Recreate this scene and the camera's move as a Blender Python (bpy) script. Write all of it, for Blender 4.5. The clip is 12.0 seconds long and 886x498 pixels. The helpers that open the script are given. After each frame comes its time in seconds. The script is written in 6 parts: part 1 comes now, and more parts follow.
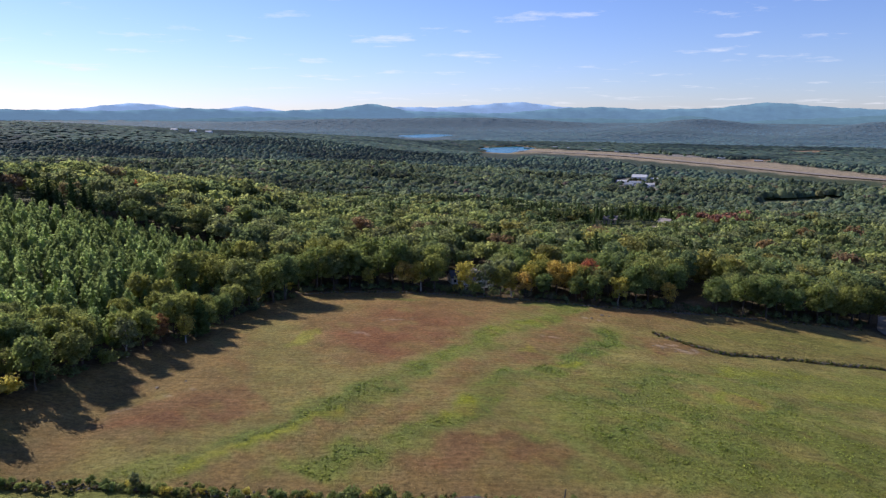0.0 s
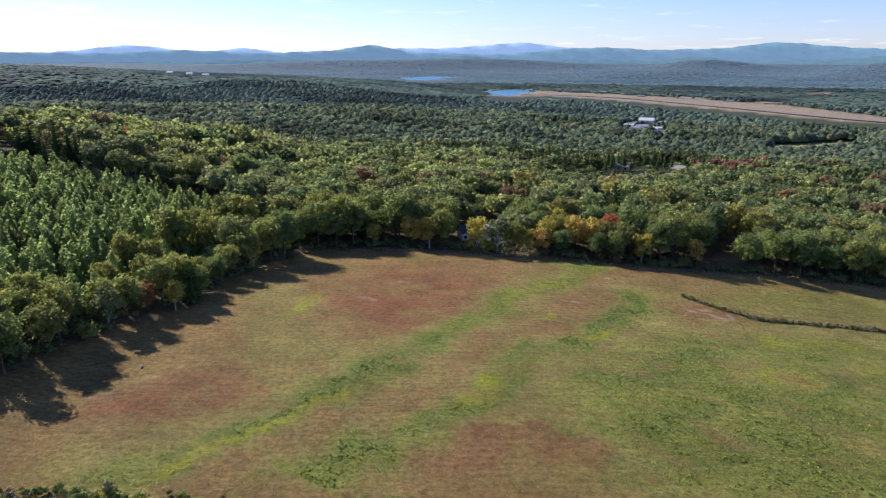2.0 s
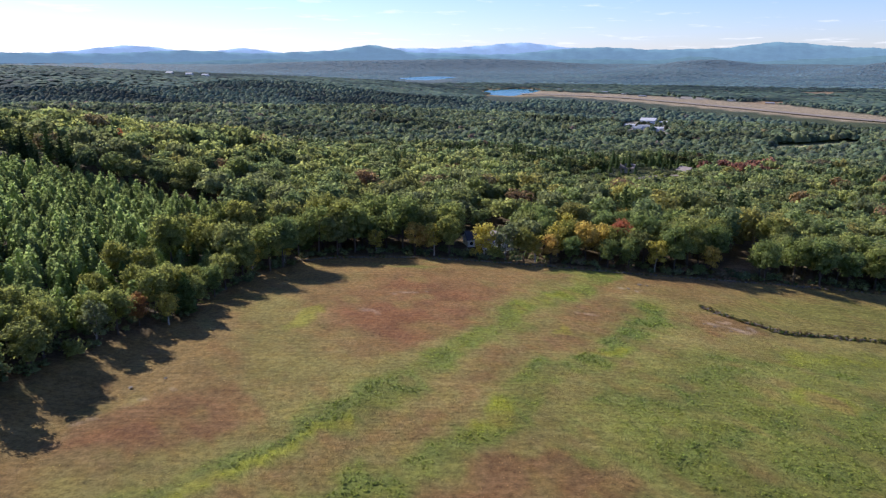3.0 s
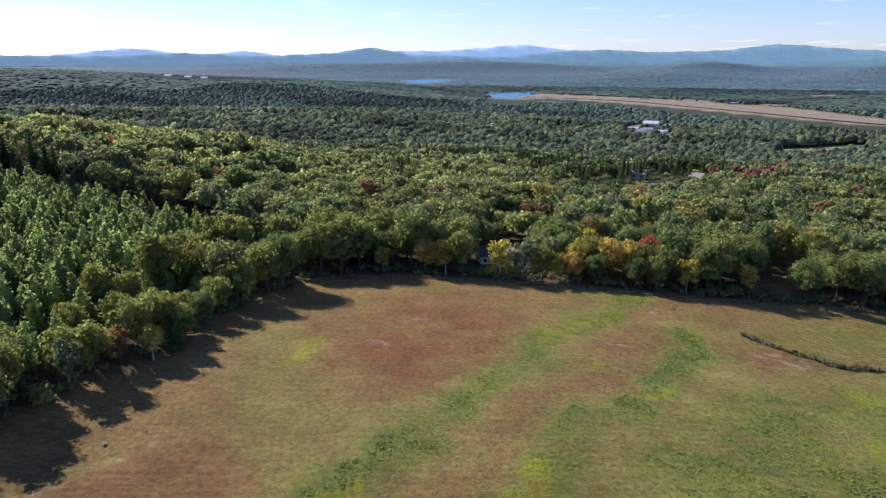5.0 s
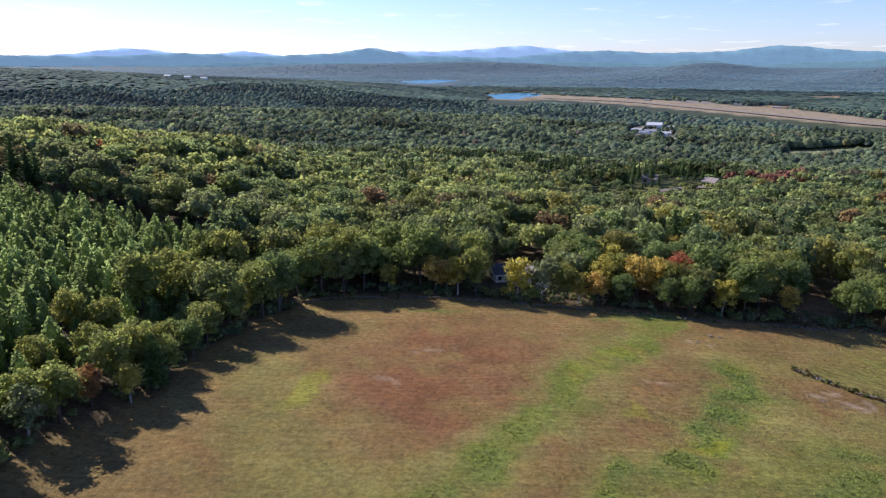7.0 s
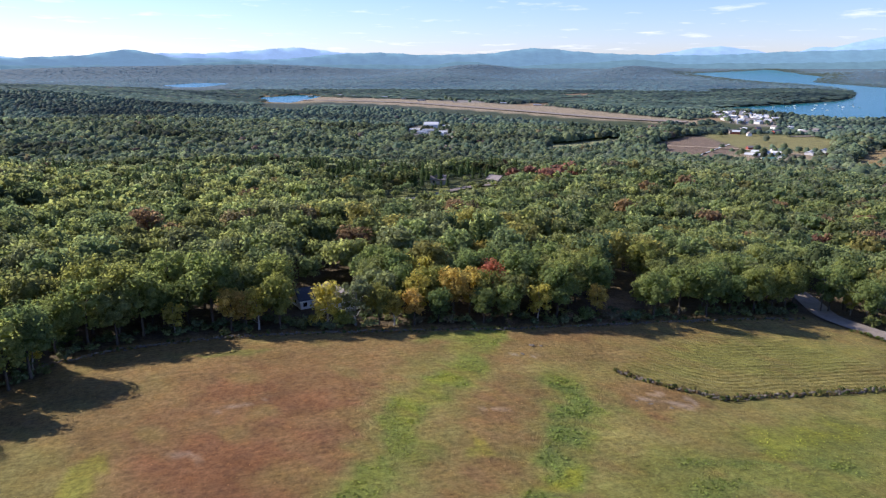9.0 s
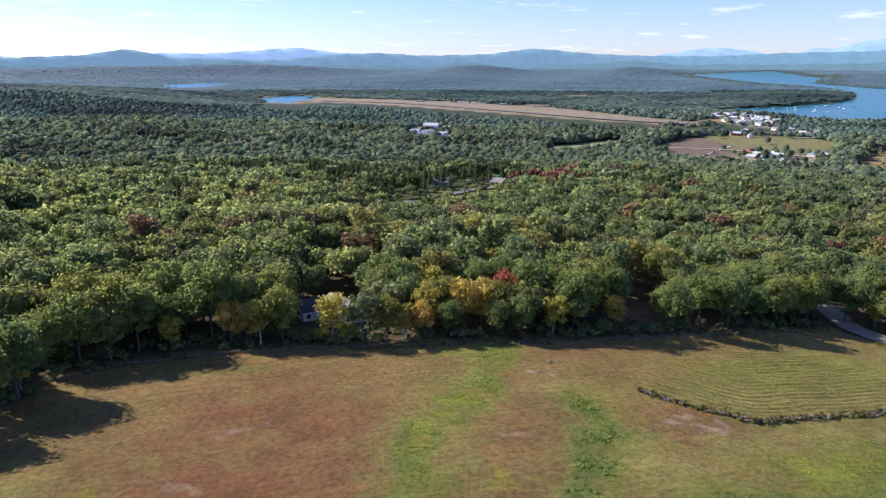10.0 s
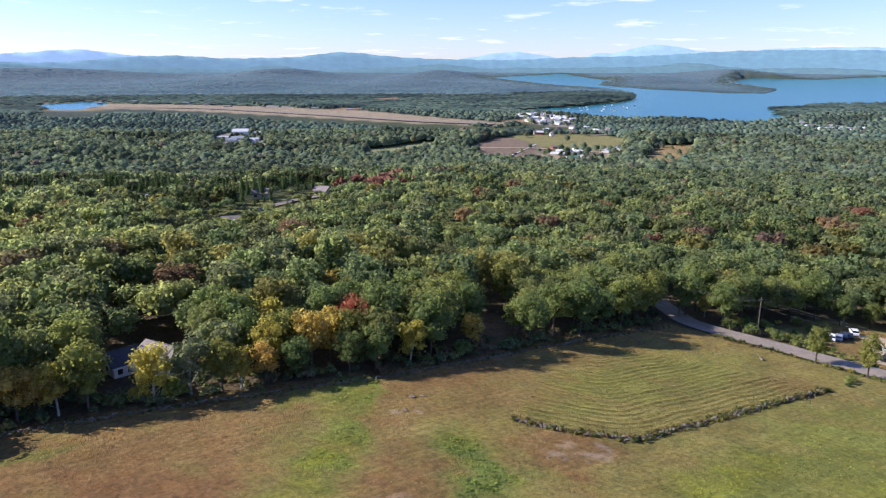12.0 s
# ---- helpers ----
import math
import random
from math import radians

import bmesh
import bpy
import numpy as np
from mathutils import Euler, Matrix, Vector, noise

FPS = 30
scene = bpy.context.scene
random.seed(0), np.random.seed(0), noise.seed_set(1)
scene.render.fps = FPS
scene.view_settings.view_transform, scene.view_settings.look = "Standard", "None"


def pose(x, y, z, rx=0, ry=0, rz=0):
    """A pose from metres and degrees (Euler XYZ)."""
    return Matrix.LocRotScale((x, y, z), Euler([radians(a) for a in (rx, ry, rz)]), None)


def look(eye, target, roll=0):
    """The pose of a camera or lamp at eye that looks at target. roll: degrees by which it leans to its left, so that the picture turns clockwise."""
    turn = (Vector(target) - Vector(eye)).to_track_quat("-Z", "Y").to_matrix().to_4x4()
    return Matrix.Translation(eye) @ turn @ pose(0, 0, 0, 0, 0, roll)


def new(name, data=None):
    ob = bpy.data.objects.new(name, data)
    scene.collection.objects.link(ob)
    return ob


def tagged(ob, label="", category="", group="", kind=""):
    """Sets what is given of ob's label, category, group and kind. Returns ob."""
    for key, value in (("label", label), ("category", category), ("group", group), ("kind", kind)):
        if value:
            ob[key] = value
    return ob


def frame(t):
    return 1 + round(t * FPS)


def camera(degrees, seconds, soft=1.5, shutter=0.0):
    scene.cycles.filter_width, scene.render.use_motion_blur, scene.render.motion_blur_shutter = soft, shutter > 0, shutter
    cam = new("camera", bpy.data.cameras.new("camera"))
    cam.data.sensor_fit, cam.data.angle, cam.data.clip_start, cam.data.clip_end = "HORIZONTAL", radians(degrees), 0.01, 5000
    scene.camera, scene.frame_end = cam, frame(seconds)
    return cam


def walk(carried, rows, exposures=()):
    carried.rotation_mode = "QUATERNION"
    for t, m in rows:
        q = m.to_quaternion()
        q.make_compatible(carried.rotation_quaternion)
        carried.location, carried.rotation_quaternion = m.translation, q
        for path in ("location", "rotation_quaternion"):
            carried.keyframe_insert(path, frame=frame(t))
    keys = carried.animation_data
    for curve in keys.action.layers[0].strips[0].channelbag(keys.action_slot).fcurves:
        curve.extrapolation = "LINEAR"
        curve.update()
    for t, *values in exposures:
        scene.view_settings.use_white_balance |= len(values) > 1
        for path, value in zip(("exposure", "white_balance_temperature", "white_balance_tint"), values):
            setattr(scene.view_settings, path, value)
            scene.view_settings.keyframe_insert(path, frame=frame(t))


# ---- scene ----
cam = camera(65.0, 12.0, soft=1.25)
PATH = [
    (0, (-0.64, 0.76, 80.03), (-0.37, 98.94, 61.04), 0.18),
    (0.1, (-0.73, 1.51, 80.03), (-0.60, 99.44, 59.76), 0.07),
    (0.2, (-0.82, 2.27, 80.03), (-0.69, 99.76, 57.76), 0.07),
    (0.3, (-0.91, 3.03, 80.02), (-0.78, 99.94, 55.35), 0.07),
    (0.4, (-1.00, 3.79, 80.02), (-0.87, 100.28, 53.78), 0.07),
    (0.5, (-1.10, 4.55, 80.02), (-0.97, 100.92, 53.34), 0.07),
    (1, (-1.65, 8.35, 80.00), (-1.60, 104.71, 53.27), 0.02),
    (1.5, (-2.27, 12.17, 79.99), (-2.26, 108.52, 53.23), -0.03),
    (2, (-2.95, 15.99, 79.99), (-2.96, 112.35, 53.23), -0.01),
    (2.5, (-3.68, 19.83, 79.98), (-3.73, 116.18, 53.22), -0.04),
    (3, (-4.46, 23.68, 79.98), (-4.46, 120.03, 53.22), -0.05),
    (5, (-7.68, 39.18, 79.99), (-7.65, 135.62, 53.57), -0.11),
    (5.5, (-8.46, 43.08, 80.00), (-8.39, 139.53, 53.60), -0.11),
    (6, (-9.20, 46.99, 80.00), (-9.14, 143.44, 53.61), -0.10),
    (6.5, (-9.89, 50.90, 80.01), (-9.87, 147.36, 53.64), -0.02),
    (8.2, (-11.73, 64.29, 80.01), (-11.57, 160.76, 53.68), 0.00),
    (8.3, (-11.80, 65.08, 80.01), (-5.24, 161.33, 53.68), 0.00),
    (8.4, (-11.88, 65.88, 80.01), (4.53, 160.94, 53.68), 0.00),
    (8.5, (-11.94, 66.67, 80.01), (13.81, 159.66, 53.76), 0.00),
    (8.6, (-12.01, 67.46, 80.01), (17.51, 159.33, 53.76), 0.00),
    (9, (-12.21, 70.63, 80.01), (17.49, 162.47, 53.88), -0.11),
    (9.5, (-12.36, 74.60, 80.00), (17.31, 166.47, 53.93), -0.16),
    (10, (-12.37, 78.58, 79.99), (17.55, 170.37, 53.94), 0.00),
    (10.1, (-12.36, 79.37, 79.99), (23.11, 169.17, 53.94), 0.00),
    (10.2, (-12.34, 80.17, 79.99), (32.11, 165.93, 54.11), 0.00),
    (10.3, (-12.31, 80.97, 79.99), (39.38, 162.56, 54.10), 0.00),
    (10.4, (-12.28, 81.77, 79.98), (40.17, 162.88, 54.10), 0.00),
    (10.5, (-12.24, 82.56, 79.98), (40.16, 163.74, 54.21), -0.06),
    (11, (-11.95, 86.56, 79.97), (40.61, 167.65, 54.25), -0.01),
    (11.5, (-11.48, 90.56, 79.95), (41.32, 171.51, 54.30), 0.03),
    (12, (-10.84, 94.56, 79.92), (42.22, 175.36, 54.31), 0.09),
]
EXPOSURES = [(0.0, 0.3, 6100, 16), (0.5, 0.2, 6100, 16), (1.0, 0.55, 6100, 16), (1.6, 0.62, 6100, 16), (6.7, 0.65, 6100, 16), (8.4, 0.73, 6100, 16), (10.4, 0.8, 6100, 16), (12.0, 0.86, 6100, 16)]      # the camera opens up as it tilts down
walk(cam, [(t, look(eye, target, roll)) for t, eye, target, roll in PATH], EXPOSURES)

# ---- daylight: low autumn sun ahead and to one side ----
SUN_AZ, SUN_EL = -51.0, 31.0          # clockwise from +y, and height, in degrees
world = bpy.data.worlds.new("world")
scene.world = world
world.use_nodes = True
wn, wl = world.node_tree.nodes, world.node_tree.links
wn.clear()
sky = wn.new("ShaderNodeTexSky")
sky.sky_type, sky.sun_disc = "NISHITA", False
sky.sun_elevation, sky.sun_rotation = radians(SUN_EL), radians(SUN_AZ)
sky.altitude, sky.air_density, sky.dust_density, sky.ozone_density = 250.0, 1.0, 0.15, 2.2
# thin fair-weather clouds, a property of the whole sky
geo = wn.new("ShaderNodeTexCoord")
sep = wn.new("ShaderNodeSeparateXYZ")
wl.new(geo.outputs["Generated"], sep.inputs[0])
lift = wn.new("ShaderNodeMath"); lift.operation = "ADD"; lift.inputs[1].default_value = 0.06
wl.new(sep.outputs["Z"], lift.inputs[0])
dx = wn.new("ShaderNodeMath"); dx.operation = "DIVIDE"
dy = wn.new("ShaderNodeMath"); dy.operation = "DIVIDE"
wl.new(sep.outputs["X"], dx.inputs[0]); wl.new(lift.outputs[0], dx.inputs[1])
wl.new(sep.outputs["Y"], dy.inputs[0]); wl.new(lift.outputs[0], dy.inputs[1])
comb = wn.new("ShaderNodeCombineXYZ")
wl.new(dx.outputs[0], comb.inputs[0]); wl.new(dy.outputs[0], comb.inputs[1])
cloud = wn.new("ShaderNodeTexNoise")
cloud.inputs["Scale"].default_value, cloud.inputs["Detail"].default_value = 1.1, 8.0
cloud.inputs["Roughness"].default_value = 0.62
wl.new(comb.outputs[0], cloud.inputs["Vector"])
ramp = wn.new("ShaderNodeValToRGB")
ramp.color_ramp.elements[0].position, ramp.color_ramp.elements[1].position = 0.575, 0.75
wl.new(cloud.outputs[0], ramp.inputs[0])
soft_cloud = wn.new("ShaderNodeMath"); soft_cloud.operation = "MULTIPLY"; soft_cloud.inputs[1].default_value = 0.8
wl.new(ramp.outputs[0], soft_cloud.inputs[0])
cmix = wn.new("ShaderNodeMix"); cmix.data_type = "RGBA"
cmix.inputs["B"].default_value = (9.3, 9.3, 9.4, 1)
wl.new(soft_cloud.outputs[0], cmix.inputs["Factor"])
clear_air = wn.new("ShaderNodeMix"); clear_air.data_type, clear_air.blend_type = "RGBA", "MULTIPLY"
clear_air.inputs["Factor"].default_value, clear_air.inputs["B"].default_value = 1.0, (0.85, 0.93, 1.33, 1)
wl.new(sky.outputs[0], clear_air.inputs["A"])
wl.new(clear_air.outputs["Result"], cmix.inputs["A"])
bg = wn.new("ShaderNodeBackground")
bg.inputs["Strength"].default_value = 0.083
wl.new(cmix.outputs["Result"], bg.inputs[0])
wout = wn.new("ShaderNodeOutputWorld")
wl.new(bg.outputs[0], wout.inputs[0])

sun = new("sun", bpy.data.lights.new("sun", "SUN"))
sun.data.energy, sun.data.angle, sun.data.color = 5.0, radians(0.55), (1.0, 0.92, 0.79)
sun_from = Vector((math.sin(radians(SUN_AZ)) * math.cos(radians(SUN_EL)), math.cos(radians(SUN_AZ)) * math.cos(radians(SUN_EL)), math.sin(radians(SUN_EL))))
sun.matrix_world = look(sun_from * 300, (0, 0, 0))

# ---- materials ----
def nodes_of(name):
    m = bpy.data.materials.new(name)
    m.use_nodes = True
    return m, m.node_tree.nodes, m.node_tree.links, m.node_tree.nodes["Principled BSDF"]


def noise_node(n, l, scale, detail=4.0, rough=0.6, stretch=None):
    co = n.new("ShaderNodeNewGeometry")
    t = n.new("ShaderNodeTexNoise")
    t.inputs["Scale"].default_value, t.inputs["Detail"].default_value, t.inputs["Roughness"].default_value = scale, detail, rough
    src = co.outputs["Position"]
    if stretch:
        mp = n.new("ShaderNodeMapping")
        mp.inputs["Scale"].default_value, mp.inputs["Rotation"].default_value = stretch[:3], (0, 0, radians(stretch[3]))
        l.new(src, mp.inputs["Vector"])
        src = mp.outputs[0]
    l.new(src, t.inputs["Vector"])
    return t.outputs[0]


def span(n, l, value, lo, hi, a=0.0, b=1.0):
    k = n.new("ShaderNodeMapRange")
    k.inputs["From Min"].default_value, k.inputs["From Max"].default_value = a, b
    k.inputs["To Min"].default_value, k.inputs["To Max"].default_value = lo, hi
    l.new(value, k.inputs["Value"])
    return k.outputs[0]


def mix_rgb(n, l, fac, a, b, blend="MIX"):
    m = n.new("ShaderNodeMix")
    m.data_type, m.blend_type = "RGBA", blend
    for key, v in (("Factor", fac), ("A", a), ("B", b)):
        if isinstance(v, (int, float)):
            m.inputs[key].default_value = v
        elif isinstance(v, tuple):
            m.inputs[key].default_value = (*v, 1)
        else:
            l.new(v, m.inputs[key])
    return m.outputs["Result"]


def scaled(n, l, colour, value):
    v = n.new("ShaderNodeVectorMath")
    v.operation = "SCALE"
    if isinstance(colour, tuple):
        v.inputs[0].default_value = colour
    else:
        l.new(colour, v.inputs[0])
    l.new(value, v.inputs["Scale"])
    return v.outputs[0]


def bump(n, l, b, value, strength, distance):
    k = n.new("ShaderNodeBump")
    k.inputs["Strength"].default_value, k.inputs["Distance"].default_value = strength, distance
    l.new(value, k.inputs["Height"])
    l.new(k.outputs[0], b.inputs["Normal"])


def plain(name, colour, rough=0.7, metal=0.0, grain=0.18, scale=3.0, relief=0.0, spec=0.4):
    """A solid surface with two scales of unevenness."""
    m, n, l, b = nodes_of(name)
    k = n.new("ShaderNodeMath"); k.operation = "MULTIPLY"
    l.new(span(n, l, noise_node(n, l, scale), 1 - grain, 1 + grain, 0.25, 0.75), k.inputs[0])
    l.new(span(n, l, noise_node(n, l, scale * 0.17), 1 - grain, 1 + grain, 0.25, 0.75), k.inputs[1])
    l.new(scaled(n, l, colour, k.outputs[0]), b.inputs["Base Color"])
    b.inputs["Roughness"].default_value, b.inputs["Metallic"].default_value = rough, metal
    b.inputs["Specular IOR Level"].default_value = spec
    if relief:
        bump(n, l, b, noise_node(n, l, scale * 4), 0.6, relief)
    return m


def leafy(name, colours, by="object", shine=0.06, through_light=0.6, far=0.0, haze_glow=None):
    """Foliage: colours picked for each tree, each spray a little different; some light comes through the leaves. Far
    woods have haze painted in as emission.
    """
    m, n, l, b = nodes_of(name)
    if by == "object":
        info = n.new("ShaderNodeObjectInfo")
        ramp = n.new("ShaderNodeValToRGB")
        ramp.color_ramp.interpolation = "LINEAR"
        els = ramp.color_ramp.elements
        while len(els) < len(colours):
            els.new(0.5)
        for i, c in enumerate(colours):
            els[i].position, els[i].color = i / max(1, len(colours) - 1), (*c, 1)
        l.new(info.outputs["Random"], ramp.inputs[0])
        col = ramp.outputs[0]
    else:
        at = n.new("ShaderNodeAttribute")
        at.attribute_name = "tone"
        col = at.outputs["Color"]
    g = n.new("ShaderNodeNewGeometry")
    k = n.new("ShaderNodeMath"); k.operation = "MULTIPLY"
    l.new(span(n, l, g.outputs["Random Per Island"], 0.88 if not far else 0.92, 1.12 if not far else 1.08), k.inputs[0])
    l.new(span(n, l, noise_node(n, l, 0.35 if not far else 0.06), 0.75, 1.25, 0.3, 0.7), k.inputs[1])
    col = scaled(n, l, col, k.outputs[0])
    grain = noise_node(n, l, far or 1.5, 6.0, 0.8)
    col = scaled(n, l, col, span(n, l, grain, 0.72 if far else 0.35, 1.28 if far else 1.65, 0.3, 0.7))
    bump(n, l, b, grain, 0.3 if far else 0.6, 1.2 if far else 0.9)
    l.new(col, b.inputs["Base Color"])
    b.inputs["Roughness"].default_value, b.inputs["Specular IOR Level"].default_value = 0.8, shine
    # emission that stands in for haze in the air
    if haze_glow:
        b.inputs["Emission Color"].default_value, b.inputs["Emission Strength"].default_value = (*haze_glow, 1), 1.0
    if through_light:
        tr = n.new("ShaderNodeBsdfTranslucent")
        warm = mix_rgb(n, l, 1.0, col, (1.2, 1.16, 0.92), "MULTIPLY")
        l.new(warm, tr.inputs["Color"])
        mx = n.new("ShaderNodeMixShader")
        mx.inputs[0].default_value = through_light
        out = n["Material Output"]
        l.new(b.outputs[0], mx.inputs[1]); l.new(tr.outputs[0], mx.inputs[2]); l.new(mx.outputs[0], out.inputs["Surface"])
    return m


def ground_material():
    m, n, l, b = nodes_of("meadow and forest floor")
    at = n.new("ShaderNodeAttribute")
    at.attribute_name = "soil"
    clump = span(n, l, noise_node(n, l, 1.1, 9.0, 0.85), 0.3, 1.7, 0.3, 0.7)
    broad = span(n, l, noise_node(n, l, 0.11, 4.0, 0.6), 0.8, 1.2, 0.3, 0.7)
    swath = span(n, l, noise_node(n, l, 0.5, 3.0, 0.6, (0.14, 2.3, 1.0, 4.0)), 0.87, 1.13, 0.3, 0.7)
    k1 = n.new("ShaderNodeMath"); k1.operation = "MULTIPLY"
    k2 = n.new("ShaderNodeMath"); k2.operation = "MULTIPLY"
    l.new(clump, k1.inputs[0]); l.new(broad, k1.inputs[1]); l.new(k1.outputs[0], k2.inputs[0]); l.new(swath, k2.inputs[1])
    col = scaled(n, l, at.outputs["Color"], k2.outputs[0])
    tint = mix_rgb(n, l, span(n, l, noise_node(n, l, 0.33, 5.0, 0.65), 0.0, 0.5, 0.4, 0.75), col, (1.18, 0.97, 0.62), "MULTIPLY")
    l.new(tint, b.inputs["Base Color"])
    b.inputs["Roughness"].default_value, b.inputs["Specular IOR Level"].default_value = 0.9, 0.1
    bump(n, l, b, noise_node(n, l, 1.5, 8.0, 0.85), 1.0, 0.9)
    return m


def water_material():
    m, n, l, b = nodes_of("lake water")
    b.inputs["Base Color"].default_value = (0.010, 0.125, 0.145, 1)
    b.inputs["Roughness"].default_value, b.inputs["IOR"].default_value = 0.2, 1.29
    bump(n, l, b, noise_node(n, l, 0.12, 3.0, 0.6), 0.25, 1.2)
    return m


def distance_material(name, near_colour, haze_glow, strength):
    """Ridges at the edge of sight: bluish air haze painted into base colour and emission."""
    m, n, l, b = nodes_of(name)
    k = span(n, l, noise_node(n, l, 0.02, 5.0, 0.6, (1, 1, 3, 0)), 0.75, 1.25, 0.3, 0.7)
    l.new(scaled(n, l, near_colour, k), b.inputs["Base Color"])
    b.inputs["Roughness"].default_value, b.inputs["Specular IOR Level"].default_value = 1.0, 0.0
    b.inputs["Emission Color"].default_value, b.inputs["Emission Strength"].default_value = (*haze_glow, 1), strength
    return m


GREENS = ((0.162, 0.220, 0.088), (0.208, 0.262, 0.098), (0.254, 0.298, 0.104), (0.302, 0.326, 0.110), (0.220, 0.252, 0.106))
M = {
    "ground": ground_material(),
    "water": water_material(),
    "green": leafy("green leaves", GREENS),
    "olive": leafy("turning olive leaves", ((0.22, 0.255, 0.080), (0.28, 0.285, 0.088), (0.21, 0.245, 0.080))),
    "yellow": leafy("yellow leaves", ((0.50, 0.44, 0.12), (0.46, 0.42, 0.11))),
    "orange": leafy("orange leaves", ((0.54, 0.39, 0.13), (0.50, 0.40, 0.12))),
    "red": leafy("red leaves", ((0.48, 0.19, 0.12), (0.44, 0.18, 0.11))),
    "russet": leafy("russet leaves", ((0.34, 0.20, 0.10), (0.30, 0.18, 0.09))),
    "pine": leafy("pine needles", ((0.130, 0.190, 0.070), (0.160, 0.215, 0.078), (0.185, 0.235, 0.082))),
    "silver": leafy("grey-green leaves", ((0.19, 0.23, 0.12), (0.22, 0.25, 0.14))),
    "woods": leafy("mixed woodland leaves", GREENS, by="tone"),
    "farwoods": leafy("distant woodland", GREENS, by="tone", through_light=0.5, far=0.8),
    # these four paint air haze into emission, stronger for farther woods
    "backwoods": leafy("woodland backdrop", GREENS, by="tone", through_light=0.45, far=0.5, haze_glow=(0.006, 0.011, 0.019)),
    "blue_hazewoods": leafy("blue-hazed woodland backdrop", GREENS, by="tone", through_light=0.45, far=0.45, haze_glow=(0.012, 0.027, 0.045)),
    "hazewoods": leafy("hazy woodland backdrop", GREENS, by="tone", through_light=0.0, far=0.4, haze_glow=(0.038, 0.075, 0.125)),
    "lastwoods": leafy("woodland at the edge of sight", GREENS, by="tone", through_light=0.0, far=0.4, haze_glow=(0.062, 0.115, 0.190)),
    "brush": leafy("rough brush", GREENS, by="tone", through_light=0.25),
    "bark": plain("bark", (0.085, 0.068, 0.052), 0.9, grain=0.35, scale=5.0, relief=0.03),
    "pale_bark": plain("pale bark", (0.32, 0.29, 0.25), 0.85, grain=0.35, scale=4.0),
    "stone": plain("field stone", (0.165, 0.138, 0.105), 0.9, grain=0.5, scale=2.5, relief=0.03),
    "gravel": plain("grey gravel", (0.21, 0.19, 0.19), 0.95, grain=0.45, scale=4.0, relief=0.05),
    "asphalt": plain("worn asphalt", (0.225, 0.185, 0.148), 0.85, grain=0.2, scale=1.2),
    "sand": plain("sandy lot", (0.38, 0.295, 0.20), 0.95, grain=0.2, scale=0.6),
}

# ---- the lie of the land ----
CX, CY, EYE_Z = -9.0, 60.0, 80.0      # middle of the flight, about which the distance is laid out


def sstep(a, b, v):
    k = np.clip((np.asarray(v, float) - a) / (b - a), 0.0, 1.0)
    return k * k * (3 - 2 * k)


def hill(x, y, cx, cy, sx, sy, turn, height):
    """A smooth rounded hill, sx by sy metres wide, turned about z."""
    c, s = math.cos(radians(turn)), math.sin(radians(turn))
    u, v = (x - cx) * c + (y - cy) * s, -(x - cx) * s + (y - cy) * c
    return height * np.exp(-0.5 * ((u / sx) ** 2 + (v / sy) ** 2))


def valley_floor(r):
    """Height of the valley floor and lake: level near by, drawn together with distance so that the far shores stay in reach."""
    k = np.clip((np.asarray(r, float) - 1500.0) / 3300.0, 0.0, 0.985)
    return EYE_Z - 150.0 * np.maximum(r, 1.0) / np.where(r < 1500.0, np.maximum(r, 1.0), 1500.0 - 5000.0 * np.log(1 - k))


def meadow(x, y):
    """The sloping meadow near the flight."""
    xr, xl = np.clip(x, 0.0, 170.0), np.clip(-x, 0.0, 400.0)
    yy = np.clip(y, -60.0, 330.0)
    return 28.9 - 0.0125 * xr - 0.0005 * xr ** 2 - 0.12 * np.clip(x - 170.0, 0, 400.0) - 0.0496 * (yy - 150.0) + 0.2 * np.clip(xl - 58.0, 0, 130.0) + hill(x, y, 72, 164, 40, 24, 0, -1.15)


HILLS = (
    (-565, 2290, 600, 420, 8, 45),
    (-1480, 2080, 450, 450, 0, 70),
    (1350, 3750, 260, 150, 20, 52),
    (300, 4100, 420, 140, 0, 44),
    (1000, 3300, 260, 120, 20, 16),
    (2150, 3450, 260, 120, 35, 40),
    (2900, 2650, 200, 150, 40, 22),
    (3500, 2500, 300, 160, 50, 36),
    (2950, 1880, 260, 70, 55, 14),
    (-600, 4000, 500, 160, 0, 40),
    (1750, 1900, 240, 110, 40, 12),
)
# the wooded upland round the meadow and its fall to the valley: height by bearing (rows) and distance (columns)
UP_R = (330, 430, 520, 620, 740, 900, 1150, 1500)
UPLAND = (
    (-42, (44, 42, 34, 14, -12, -25, -18, 0)),
    (-31, (42, 37, 27, 6, -18, -28, -20, -4)),
    (-20, (33, 25, 12, -6, -24, -30, -28, -18)),
    (-8, (14, 8, 3, -8, -26, -34, -32, -28)),
    (4, (11, 3, -4, -10, -34, -46, -46, -48)),
    (14, (6, -2, -9, -17, -42, -58, -64, -68)),
    (22, (6, 1, -6, -17, -40, -60, -69, -70)),
    (33, (6, 2, -3, -14, -30, -58, -70, -70)),
    (45, (3, -4, -12, -22, -32, -56, -70, -70)),
    (57, (4, -3, -10, -18, -28, -45, -62, -70)),
    (72, (4, -4, -10, -18, -28, -42, -60, -70)),
)
UP_Z = np.array([row for _, row in UPLAND], float)
UP_AZ = np.array([a for a, _ in UPLAND], float)


